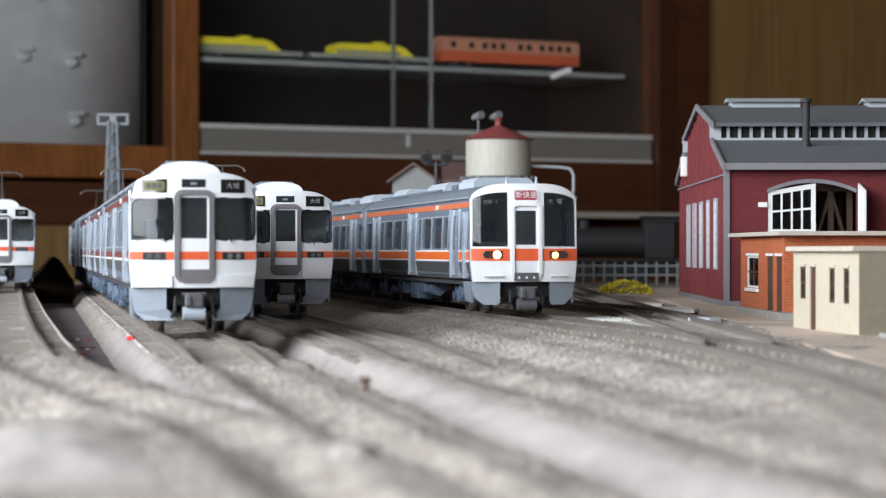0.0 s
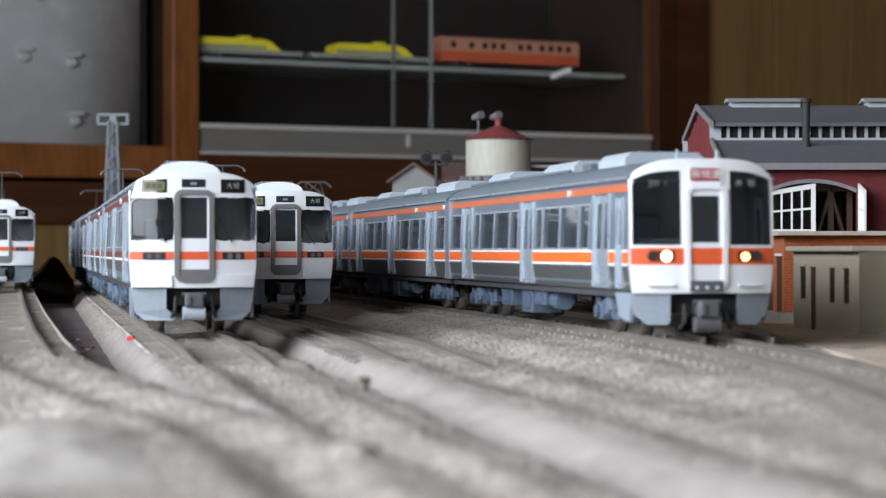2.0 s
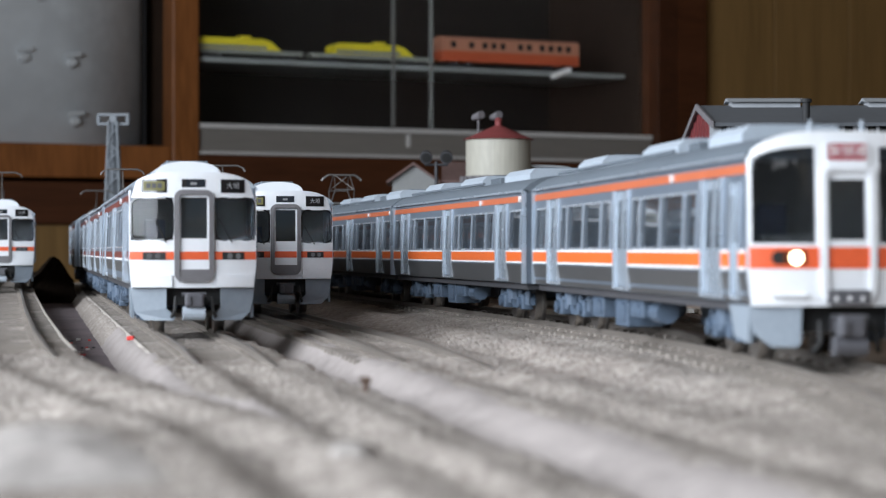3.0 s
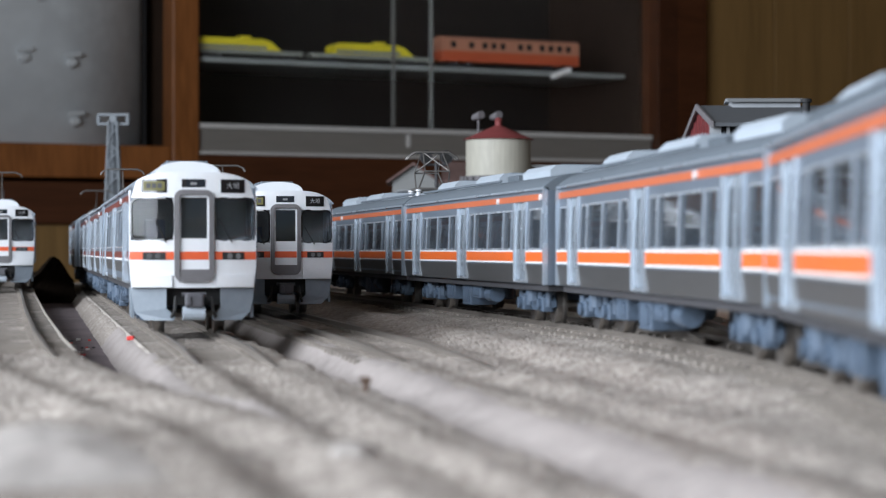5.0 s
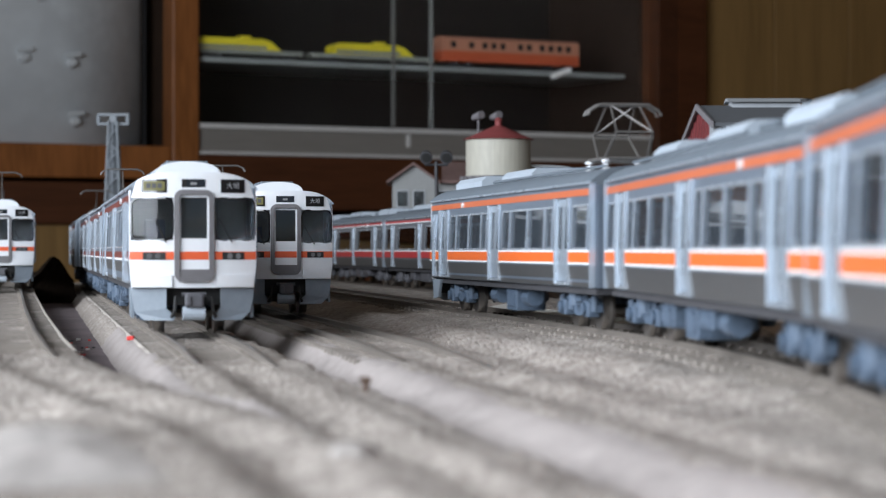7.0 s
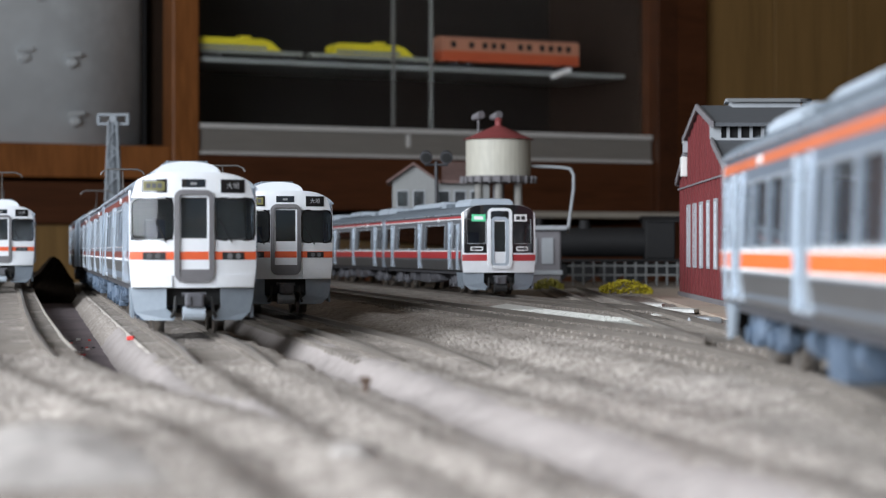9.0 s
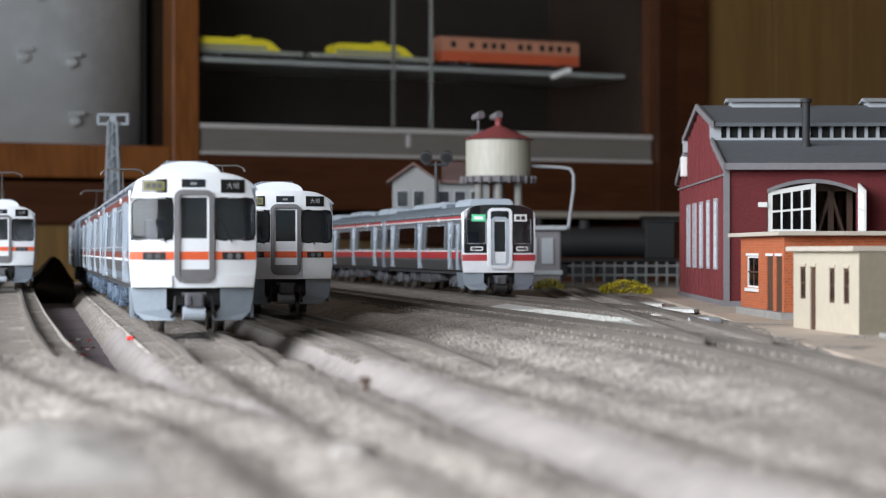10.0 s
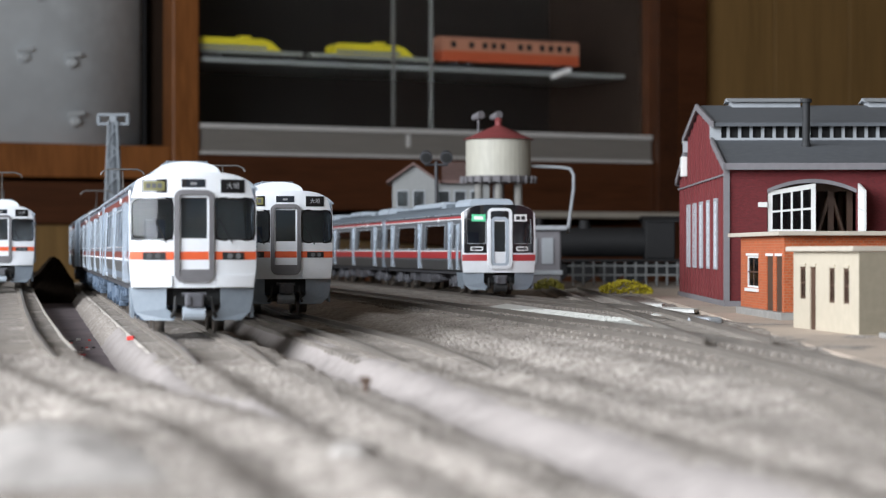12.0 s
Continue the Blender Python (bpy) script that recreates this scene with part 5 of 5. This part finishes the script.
def build_tower():
    t = thing("water_tower", mm(36.7, 1500, GROUND_Z), "cream water tower with a red conical roof", "water tower")
    bm = bmesh.new()
    rod(bm, (0, 0, 74.1), (0, 0, 98.1), 21.5, 40)
    tank = part("tank", bm, surface("cream_tank", (0.55, 0.53, 0.45), 0.55, 0, 0.1, 250, 30, stretch=(1, 1, 0.3)), t, smooth=False)
    for z in (80, 86, 92):
        bm = bmesh.new()
        rod(bm, (0, 0, z), (0, 0, z + 0.6), 21.75, 40)
        part("hoop", bm, tank.data.materials[0], tank)
    bm = bmesh.new()
    bmesh.ops.create_cone(bm, cap_ends=True, segments=40, radius1=24, radius2=2, depth=9.5, matrix=Matrix.Translation((0, 0, 103)))
    roof = part("roof", bm, surface("dull_red_roof", (0.27, 0.06, 0.06), 0.6, 0, 0.15, 300, 40), t, "dull red conical roof")
    part("finial", rod(rod(bmesh.new(), (0, 0, 107.6), (0, 0, 111), 2.2, 14), (0, 0, 111), (0, 0, 113), 3, 14, 1.2), roof.data.materials[0], roof)
    bm = bmesh.new()
    rod(bm, (0, 0, 70), (0, 0, 73.9), 23.5, 40)
    deck = part("deck", bm, TRIM_GREY, t, "grey gallery ring")
    for i in range(24):
        a = i * math.tau / 24
        part("bracket", boxed(-0.6, 0.6, -0.6, 0.6, 0, 4.6), TRIM_GREY, deck).matrix_basis = mm(25 * math.cos(a), 25 * math.sin(a), 69.2)
    for i in range(6):
        a = (i + 0.5) * math.tau / 6
        part("column", rod(bmesh.new(), (15 * math.cos(a), 15 * math.sin(a), 41), (15 * math.cos(a), 15 * math.sin(a), 68.9), 2.6, 12), GREY_STONE, t)
    part("riser_pipe", rod(bmesh.new(), (0, 0, 41), (0, 0, 68.9), 4, 14), TRIM_GREY, t)
    base = part("base", boxed(-40, 40, -30, 30, 0, 38, bevel=1), TRIM_GREY, t, "grey base block")
    for k in range(7):
        part("panel", boxed(-36 + 10.6 * k, -28.5 + 10.6 * k, -31, -30.02, 16, 33, bevel=0.3), PALE_GREY, base)
    part("string_course", boxed(-41, 41, -31.6, -30.03, 9, 12, bevel=0.3), PALE_GREY, base)
    part("base_ledge", boxed(-44, 44, -34, 34, 38.05, 41, bevel=0.6), PALE_GREY, t)
    bm = bmesh.new()
    pts = [(20, 0, 81), (42, 0, 80), (48, 0, 79), (50, 0, 75), (50, 0, 66), (46, 0, 36)]
    for a, b in zip(pts, pts[1:]):
        rod(bm, a, b, 1.05, 10)
    part("spout", bm, PALE_GREY, t, "pale grey bent water spout")
    for x in (-13, -1):
        f = part("floodlight", rod(rod(bmesh.new(), (x, 14, 104), (x, 14, 114), 0.7, 8), (x - 3, 17, 114), (x + 2, 9, 115.5), 2.0, 12, 2.7), TRIM_GREY, t, "small grey floodlight")


def build_house():
    t = thing("white_house", mm(-21.5, 1650, GROUND_Z), "white model house with a brown gabled roof", "house")
    W, D, E, A = 31.0, 70.0, 77.0, 87.0
    wall = surface("white_house_wall", (0.27, 0.275, 0.27), 0.7, 0, 0.08, 300, 30)
    tile = surface("brown_roof", (0.16, 0.10, 0.09), 0.8, 0, 0.2, 400, 50, 0.0002)
    part("gable_wall", prism(bmesh.new(), [(-W / 2, 0), (W / 2, 0), (W / 2, E), (0, A), (-W / 2, E)], "y", 0, D), wall, t)
    part("wing", boxed(W / 2 + 0.02, W / 2 + 40, 6, D, 0, E - 3), wall, t)
    for s in (-1, 1):
        part("roof", prism(bmesh.new(), [(s * (W / 2 + 4), E - 3.4), (0, A + 0.2), (0, A + 2.2), (s * (W / 2 + 4), E - 1.4)], "y", -4, D + 3), tile, t)
    part("wing_roof", prism(bmesh.new(), [(-1, E - 3), (38, E + 12), (77, E - 3), (77, E - 1), (38, E + 14), (-1, E - 1)], "x", W / 2 + 5, W / 2 + 43), tile, t)
    for x, y0 in ((-8, 0), (4, 0), (22, 6), (34, 6), (46, 6)):
        w = part("window", sheet(bmesh.new(), x - 4.5, x + 4.5, 56, 69, [(x - 3.7, x + 3.7, 57, 68)], lambda u, v, y0=y0: (u, y0 - 0.6, v), (0, 0.5, 0), 40), PALE_GREY, t)
        part("pane", boxed(x - 3.7, x + 3.7, y0 - 0.4, y0 - 0.1, 57, 68), TINT, w)


def build_signal():
    t = thing("lamp_post", mm(-4, 1350, GROUND_Z), "dark twin lamp post beside the tracks", "lamp post")
    part("pole", rod(bmesh.new(), (0, 0, 0), (0, 0, 78), 1.1, 10), DARK_UNDER, t)
    part("cross_arm", rod(bmesh.new(), (-7, 0, 76), (7, 0, 76), 0.8, 8), DARK_UNDER, t)
    for x in (-6, 6):
        lamp = part("lamp_head", rod(bmesh.new(), (x, 2, 81), (x, -3, 80), 3.8, 18), DARK_UNDER, t, "round black lamp head")
        part("lens", rod(bmesh.new(), (x, -3.05, 80), (x, -3.5, 79.9), 2.8, 16), BLACKISH, lamp)


def build_pylon():
    t = thing("lattice_mast", mm(-248, 1700, GROUND_Z), "pale grey plastic lattice mast with cross arms", "mast")
    mat = surface("pale_blue_grey_plastic", (0.24, 0.265, 0.29), 0.6, 0, 0.08, 300, 40)
    def half(z):
        return 7.5 - 4.3 * z / 122
    for sx in (-1, 1):
        for sy in (-1, 1):
            h0, h1 = half(0), half(122)
            part("leg", rod(bmesh.new(), (sx * h0, sy * h0, 0), (sx * h1, sy * h1, 122), 0.9, 6), mat, t)
    z, i = 0.0, 0
    while z < 116:
        a, b = half(z), half(z + 9)
        for s in (-1, 1):
            k = 1 if i % 2 else -1
            bm = rod(bmesh.new(), (k * a, s * a, z), (-k * b, s * b, z + 9), 0.6, 5)
            part("brace", rod(bm, (s * a, k * a, z), (s * b, -k * b, z + 9), 0.6, 5), mat, t)
        z += 9
        i += 1
    for z in (119, 126):
        part("cross_arm", boxed(-12, 12, -1.2, 1.2, z, z + 2, bevel=0.3), mat, t)
    for x in (-11, 11):
        part("insulator", rod(bmesh.new(), (x, 0, 121.05), (x, 0, 125.9), 1.6, 10), mat, t)
    part("core", rod(bmesh.new(), (0, 0, 0), (0, 0, 121), 5.2, 4, 2.4), mat, t)
    part("mast_head", boxed(-2.6, 2.6, -2.6, 2.6, 121.1, 125.9), mat, t)


def build_fence():
    t = thing("fence", mm(0, 1600, -0.6), "pale grey post and rail fence", "fence")
    for i in range(11):
        x = 92 + 7.4 * i
        part("post", boxed(x - 0.7, x + 0.7, -0.7, 0.7, -3, 13.6, bevel=0.15), FENCE_GREY, t)
    for z in (4.5, 11):
        part("rail", boxed(88, 170, -1.4, -0.75, z - 0.7, z + 0.7, bevel=0.15), FENCE_GREY, t)


def build_loco():
    t = thing("steam_locomotive", mm(120, 1690, -2.6), "black model steam locomotive with tender behind the fence", "locomotive")
    black = surface("satin_black_metal", (0.010, 0.010, 0.011), 0.7, 0.0, 0.2, 300, 40)
    part("boiler", rod(rod(bmesh.new(), (-50, 0, 30), (30, 0, 30), 11, 28), (-58, 0, 30), (-50, 0, 30), 11.6, 28), black, t)
    part("running_board", boxed(-60, 60, -16, 16, 15.5, 17.5, bevel=0.3), black, t)
    part("cab", boxed(30, 52, -16, 16, 17.6, 46, bevel=1), black, t)
    part("cab_roof", prism(bmesh.new(), [(-18, 45), (-10, 48), (10, 48), (18, 45), (18, 46.2), (10, 49.4), (-10, 49.4), (-18, 46.2)], "x", 28, 56), black, t)
    part("chimney", rod(bmesh.new(), (-48, 0, 40), (-48, 0, 48), 2.6, 14, 3.2), black, t)
    part("dome", rod(bmesh.new(), (-14, 0, 40), (-14, 0, 46.4), 5, 18, 3.6), black, t)
    part("tender", boxed(62, 130, -15, 15, 14, 38, bevel=1.2), black, t)
    for i, x in enumerate((-36, -16, 4, 24, 74, 96, 118)):
        w = part("wheel", rod(rod(bmesh.new(), (x, -10, 8.5), (x, -7, 8.5), 8.5 if i < 4 else 6, 26), (x, 7, 8.5), (x, 10, 8.5), 8.5 if i < 4 else 6, 26), black, t)
    part("frame", boxed(-56, 130, -6.5, 6.5, 5, 15), black, t)
    part("cylinder_block", boxed(-52, -38, -16.5, 16.5, 5, 14, bevel=1.5), black, t)


def build_bush(x, y, w, h, seed, mat, label):
    rnd = random.Random(seed)
    t = thing("bush", mm(x, y, GROUND_Z + 0.6), label, "bush", group="yellow bushes")
    part("mat", boxed(-w / 2, w / 2, -5, 5, -0.6, 0.8, bevel=0.4), SLEEPER, t)
    bm = bmesh.new()
    for i in range(230):
        u, v = rnd.uniform(-1, 1), rnd.uniform(-1, 1)
        z = h * (1 - 0.55 * u * u) * rnd.uniform(0.15, 1.0)
        c = Vector((u * w / 2, v * 5.5, z))
        r = rnd.uniform(0.5, 1.3)
        m = Matrix.LocRotScale(c, Euler((rnd.uniform(0, 6), rnd.uniform(0, 6), 0)), (r, r * rnd.uniform(0.5, 1), r * rnd.uniform(0.5, 1)))
        bmesh.ops.create_icosphere(bm, subdivisions=1, radius=1, matrix=m)
    tagged(part("foliage", bm, mat, t, "clumped yellow foam foliage"), kind="stuff")


def build_yard():
    out = [(104, 1010), (97, 760), (91, 590), (90, 470), (96, 330), (130, 120), (700, 120), (700, 1400), (112, 1400), (106, 1190)]
    g = part("yard", prism(bmesh.new(), out, "z", -6, -2.35), SAND)
    tagged(g, "sandy tan yard surface beside the tracks", "yard", kind="structure")
    p = thing("walkway_strip", mm(0, 0, 0), "whitish crumbling plaster walkway strip between the tracks", "walkway")
    rnd = random.Random(4)
    edge_a = [straight(175 - 4 * k / 14 + rnd.uniform(-0.8, 0.8), 905 - 262 * k / 14) for k in range(15)]
    edge_b = [straight(200 - 5 * k / 14 + rnd.uniform(-0.8, 0.8), 982 - 272 * k / 14) for k in range(15)]
    part("strip", prism(bmesh.new(), edge_a + edge_b[::-1], "z", -4, -1.9), CHALK, p)
    bm = bmesh.new()
    for d in range(736, 880, 5):
        for w in (177.5, 181.5, 185.5, 189.5, 193.5):
            x, y = straight(w + rnd.uniform(-0.3, 0.3), d)
            box(bm, x - 0.6, x + 0.6, y - 0.9, y + 0.9, -1.95, -1.5)
    tagged(part("studs", bm, CHALK, p), kind="stuff")
    for i, (x, y, a, b) in enumerate(((88, 990, 9, 20), (93, 905, 6, 26), (82, 800, 4, 30))):
        q = thing("pale_patch", mm(x, y, -3.2, rz=12), "whitish spilt plaster patch on the ballast", "plaster patch", group="plaster patches")
        o = [(a * math.cos(k * math.tau / 14) * rnd.uniform(0.7, 1.1), b * math.sin(k * math.tau / 14) * rnd.uniform(0.7, 1.1)) for k in range(14)]
        part("patch", prism(bmesh.new(), o, "z", 0, 1.3), CHALK, q)
    # The wide patch puts window light on the bump into a pale colour.
    for x, y, a, b in ((-10.5, 262, 3.4, 10), (-43, 243, 17, 21)):
        q = thing("pale_patch", mm(x, y, 0), "pale patch smeared over the ballast", "plaster patch", group="plaster patches")
        bm, rings = bmesh.new(), []
        for r in range(7):
            ring_now = []
            for k in range(28):
                t = k * math.tau / 28
                f = r / 6 * (1 + 0.45 * noise.noise((math.cos(t) * 1.8, math.sin(t) * 1.8, a)))
                u, v = a * f * math.cos(t), b * f * math.sin(t)
                w = (x + u) * math.cos(HEAD) + (y + v) * math.sin(HEAD)
                ring_now.append(bm.verts.new((u, v, lie(w, y + v) + 0.9 * (1 - (r / 6) ** 2) + 0.5 * noise.noise((u * 0.2, v * 0.2, a)) - (0.9 if r == 6 else 0))))
            rings.append(ring_now)
        for r0, r1 in zip(rings, rings[1:]):
            for k in range(28):
                bm.faces.new((r0[k], r0[(k + 1) % 28], r1[(k + 1) % 28], r1[k]))
        bm.faces.new(rings[0])
        part("patch", bm, PATCH, q, smooth=True)
    m = thing("point_motor", mm(84, 725, -2.4, rz=-60), "grey metal point motor beside the turnout", "point motor")
    part("case", boxed(-6, 6, -3, 3, -0.6, 2.2, bevel=1), PALE_GREY, m)
    part("slide", boxed(-9, -6.02, -1.2, 1.2, -0.4, 0.8, bevel=0.2), PANTO, m)
    k = thing("kerb_block", mm(129, 602, -2.3), "flat dark grey slab lying on the yard", "slab")
    part("slab", boxed(-12, 14, -5, 5, 0, 1.4, bevel=0.3), GREY_STONE, k)
    s = thing("rail_spike", mm(*straight(58.5, 410), lie(58.5, 410)), "small rusty iron peg standing in the ballast", "peg")
    part("peg", rod(rod(bmesh.new(), (0, 0, -1), (0.3, 0, 2.2), 0.5, 8), (-0.9, 0, 2.2), (1.1, 0, 2.3), 0.55, 8), surface("rusty_iron", (0.10, 0.06, 0.04), 0.8), s)
    k = thing("peg", mm(*straight(16.5, 476), lie(16.5, 476)), "short dark peg at the end of the ditch", "peg")
    part("peg", rod(rod(bmesh.new(), (0, 0, -1), (0.1, 0, 5.4), 0.7, 8), (0, 0, 5.4), (0, 0, 6.0), 1.0, 8), DARK_UNDER, k)
    r = thing("red_chip", mm(*straight(26.6, 653), lie(26.6, 653) - 0.1), "tiny red plastic chip on the ballast bank", "plastic chip")
    part("chip", boxed(-1, 1, -1.4, 1.4, 0.2, 1.4, bevel=0.2), surface("red_chip", (0.7, 0.04, 0.03), 0.5), r)


def build_ditch():
    soil = surface("dark_purplish_soil", (0.18, 0.145, 0.15), 0.95, 0, 0.35, 500, 40, 0.0004)
    a = [straight(edge(d) + 1.0, d) for d in range(480, 1440, 24)]
    b = [straight(23.5, d) for d in range(480, 1440, 24)]
    f = part("ditch_floor", prism(bmesh.new(), a + b[::-1], "z", -15, -11.2), soil)
    tagged(f, "dark purplish soil on the floor of the ditch", "ditch", kind="structure")
    rnd = random.Random(12)
    tones = (surface("black_crumb", (0.03, 0.03, 0.03), 0.8), surface("red_crumb", (0.5, 0.05, 0.04), 0.6), surface("pale_crumb", (0.6, 0.58, 0.55), 0.8))
    for i in range(22):
        x, y = straight(rnd.uniform(11, 18.5), rnd.uniform(600, 820))
        t = thing("crumb", mm(x, y, -11.2, rz=rnd.uniform(0, 90)), ("tiny black crumb in the ditch", "tiny red plastic crumb in the ditch", "tiny pale plaster crumb in the ditch")[i % 3], "crumb", group="crumbs in the ditch")
        r = rnd.uniform(0.35, 0.8)
        part("chip", boxed(-r, r, -r * 0.7, r * 0.7, 0, r, bevel=r * 0.25), tones[i % 3], t)
    # Lump added to stand in for the shade between the trains.
    x, y = straight(9, 1390)
    t = thing("shade_lump", mm(x, y, -11.2, rz=math.degrees(HEAD)), "dark lump added for the shade between two standing trains", "foam block")
    bm = prism(bmesh.new(), [(-14, 0), (-13, 14), (-8, 17), (-2, 24), (1, 27.5), (5, 25.5), (10, 19), (14, 13), (15, 0)], "y", 0, 330)
    bmesh.ops.subdivide_edges(bm, edges=bm.edges[:], cuts=4, use_grid_fill=True)
    for v in bm.verts:
        k = Vector((v.co.x * 0.13, v.co.y * 0.05, v.co.z * 0.13))
        if v.co.z > 1:
            v.co += Vector((1.6 * noise.noise(k), 4 * noise.noise(k + Vector((9, 0, 0))), 1.8 * noise.noise(k + Vector((0, 7, 0)))))
    # Near-black without specular, so the lump reads as deep shade.
    foam = surface("lump_shade_brown", (0.022, 0.016, 0.012), 0.95, 0, 0.4, 400, 60, 0.0004)
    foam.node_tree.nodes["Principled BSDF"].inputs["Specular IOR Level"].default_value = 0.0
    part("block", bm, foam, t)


def build_shelf_trains():
    yellow = surface("bright_yellow_body", (0.72, 0.60, 0.03), 0.4, 0, 0.06)
    deckg = surface("grey_deck", (0.24, 0.25, 0.22), 0.6)
    for a, b, ha, hb in ((-416, -236, -416, -290), (-222, -8, -186, -62)):
        t = thing("maintenance_car", ROOM @ mm(0, 28, 314.5), "yellow model maintenance car on the glass shelf", "model train", group="shelf models")
        part("deck", boxed(a, b, -14, 14, 7, 14, bevel=0.8), deckg, t)
        part("body", prism(bmesh.new(), [(ha, 14.05), (hb + 16, 14.05), (hb, 27), (hb - 14, 31), (ha + 12, 31), (ha, 26)], "y", -15, 15), yellow, t, "yellow body")
        part("roof_box", boxed((ha + hb) / 2 + 14, (ha + hb) / 2 + 32, -8, 8, 31.05, 36, bevel=1), yellow, t)
        part("side_grille", boxed(ha + 6, hb - 8, -15.6, -15.05, 15, 20), deckg, t)
        for x in (a + 20, a + 42, b - 42, b - 20):
            part("wheelset", rod(rod(bmesh.new(), (x, -10, 5.3), (x, -8, 5.3), 5.3, 16), (x, 8, 5.3), (x, 10, 5.3), 5.3, 16), DARK_UNDER, t)
    t = thing("diesel_railcar", ROOM @ mm(132, 28, 314.5), "two-tone salmon and orange-red model railcar on the shelf", "model train", group="shelf models")
    up = surface("salmon_upper", (0.48, 0.22, 0.14), 0.45, 0, 0.06)
    lo = surface("orange_red_lower", (0.50, 0.10, 0.04), 0.45, 0, 0.06)
    holes = []
    x = -112.0
    for i in range(13):
        if i in (3, 9):
            x += 8
        if not (i in (1, 6)):
            holes.append((x, x + 10, 32, 42))
        x += 16.4
    up_part = part("body_side", sheet(bmesh.new(), -126, 126, 27, 46, holes, lambda u, v: (u, -17, v), (0, 1, 0), 40), up, t)
    part("body_far", boxed(-126, 126, 15.9, 17, 27, 46), up, t)
    part("body_lower", boxed(-126, 126, -17, 17, 10, 26.95, bevel=0.8), lo, t)
    # Solid near-black block in place of the railcar's unlit inside.
    part("interior", boxed(-124, 124, -14, 14, 27, 45), BLACKISH, t)
    part("roof", prism(bmesh.new(), [(-17.2, 46.05), (17.2, 46.05), (13, 49.5), (6, 51), (-6, 51), (-13, 49.5)], "x", -126, 126), up, t)
    for x in (-125.9, 124.9):
        part("end_wall", boxed(x, x + 1, -15.9, 15.8, 27, 46), up, t)
    for x in (-100, -75, 75, 100):
        part("wheelset", rod(rod(bmesh.new(), (x, -10, 5.3), (x, -8, 5.3), 5.3, 16), (x, 8, 5.3), (x, 10, 5.3), 5.3, 16), DARK_UNDER, t)


build_shed()
build_hut("brick_hut", (115, 762), 1.95, 88, 100, 28.5, ORANGE_BRICK, 2.6, CARD,
          [(50, 74, 10, 21.5, "white"), (21, 33, 2.6, 21.5, "door"), (4, 15, 2.6, 21.5, "door")], "small orange brick hut with a flat card roof", (3, 4, 5, 12))
build_hut("cream_hut", (115.4, 627), 7.6, 63.5, 95, 23.2, CREAM, 0.0, CARD,
          [(50.8, 56.5, 9, 18.6, "dark"), (40.6, 46.4, 0.0, 18.6, "door"), (22.2, 27.4, 8.4, 18.4, "dark"), (8.9, 14, 8.4, 18.4, "dark")], "plain cream card hut with narrow openings", (2, 3, 0.5, 2))
build_tower()
build_house()
build_signal()
build_pylon()
build_fence()
build_loco()
YELLOW_LEAF = surface("yellow_foam", (0.55, 0.46, 0.03), 0.9, 0, 0.4, 500, 200)
build_bush(99, 1225, 28, 8, 1, YELLOW_LEAF, "bright yellow foam bush by the fence")
build_bush(64, 1370, 18, 7, 2, surface("olive_foam", (0.30, 0.27, 0.05), 0.9, 0, 0.5, 500, 200), "olive yellow foam bush behind the track")
build_yard()
build_ditch()
build_shelf_trains()


# ---- what moves ----
TIMES = (0.0, 0.5, 1.0, 1.5, 2.0, 2.5, 3.0, 3.2, 4.0, 4.8, 5.0, 5.5, 6.0, 6.5, 7.0, 7.2, 8.0, 8.8, 9.0, 9.5, 10.5, 12.0)
GONE = (0.0, 46.9, 95.0, 145.6, 204.4, 268.0, 330.3, 357.6, 468.5, 580.3, 608.1, 675.6, 752.2, 830.9, 912.8, 948.6, 1096.0, 1253.7, 1297.8, 1403.5, 1614.0, 1931.0)


def gone(t):
    """How far the running train has come by t."""
    k = max(0, min(len(TIMES) - 2, int(np.searchsorted(TIMES, t, "right")) - 1))
    slope = [(GONE[min(i + 1, len(GONE) - 1)] - GONE[max(i - 1, 0)]) / (TIMES[min(i + 1, len(GONE) - 1)] - TIMES[max(i - 1, 0)]) for i in (k, k + 1)]
    h = TIMES[k + 1] - TIMES[k]
    s = (t - TIMES[k]) / h
    return (GONE[k] * (2 * s ** 3 - 3 * s ** 2 + 1) + GONE[k + 1] * (3 * s ** 2 - 2 * s ** 3)
            + h * slope[0] * (s ** 3 - 2 * s ** 2 + s) + h * slope[1] * (s ** 3 - s ** 2))


def car_pose(i, t):
    g = gone(t) - i * PITCH
    a, b = way(g - 39), way(g - 211)
    ang = math.degrees(math.atan2(a[1] - b[1], a[0] - b[0]))
    return mm((a[0] + b[0]) / 2, (a[1] + b[1]) / 2, 0, rz=ang + (180 if i == 3 else 0)), ang


def motions():
    steps_t = [i * 0.2 for i in range(61)]
    fine_t = [i / FPS for i in range(12 * FPS + 1)]
    for i, car in enumerate(TRAIN):
        walk(car, [(t, car_pose(i, t)[0]) for t in steps_t])
        back = i == 3
        for b in [c for c in car.children if c.name.startswith("bogie")]:
            x = b.matrix_basis.translation.x / S
            along = 125 - (-x if back else x)
            rows = []
            for t in steps_t:
                h = math.degrees(way(gone(t) - i * PITCH - along)[2]) - 90
                rows.append((t, mm(x, 0, 0, rz=h - car_pose(i, t)[1])))
            walk(b, rows)
            for w in [c for c in b.children if c.name.startswith("wheelset")]:
                ax = w["axle"]
                walk(w, [(t, mm(ax, 0, 5.35) @ Matrix.Rotation((-1 if back else 1) * gone(t) / 5.35, 4, "Y")) for t in fine_t])


motions()
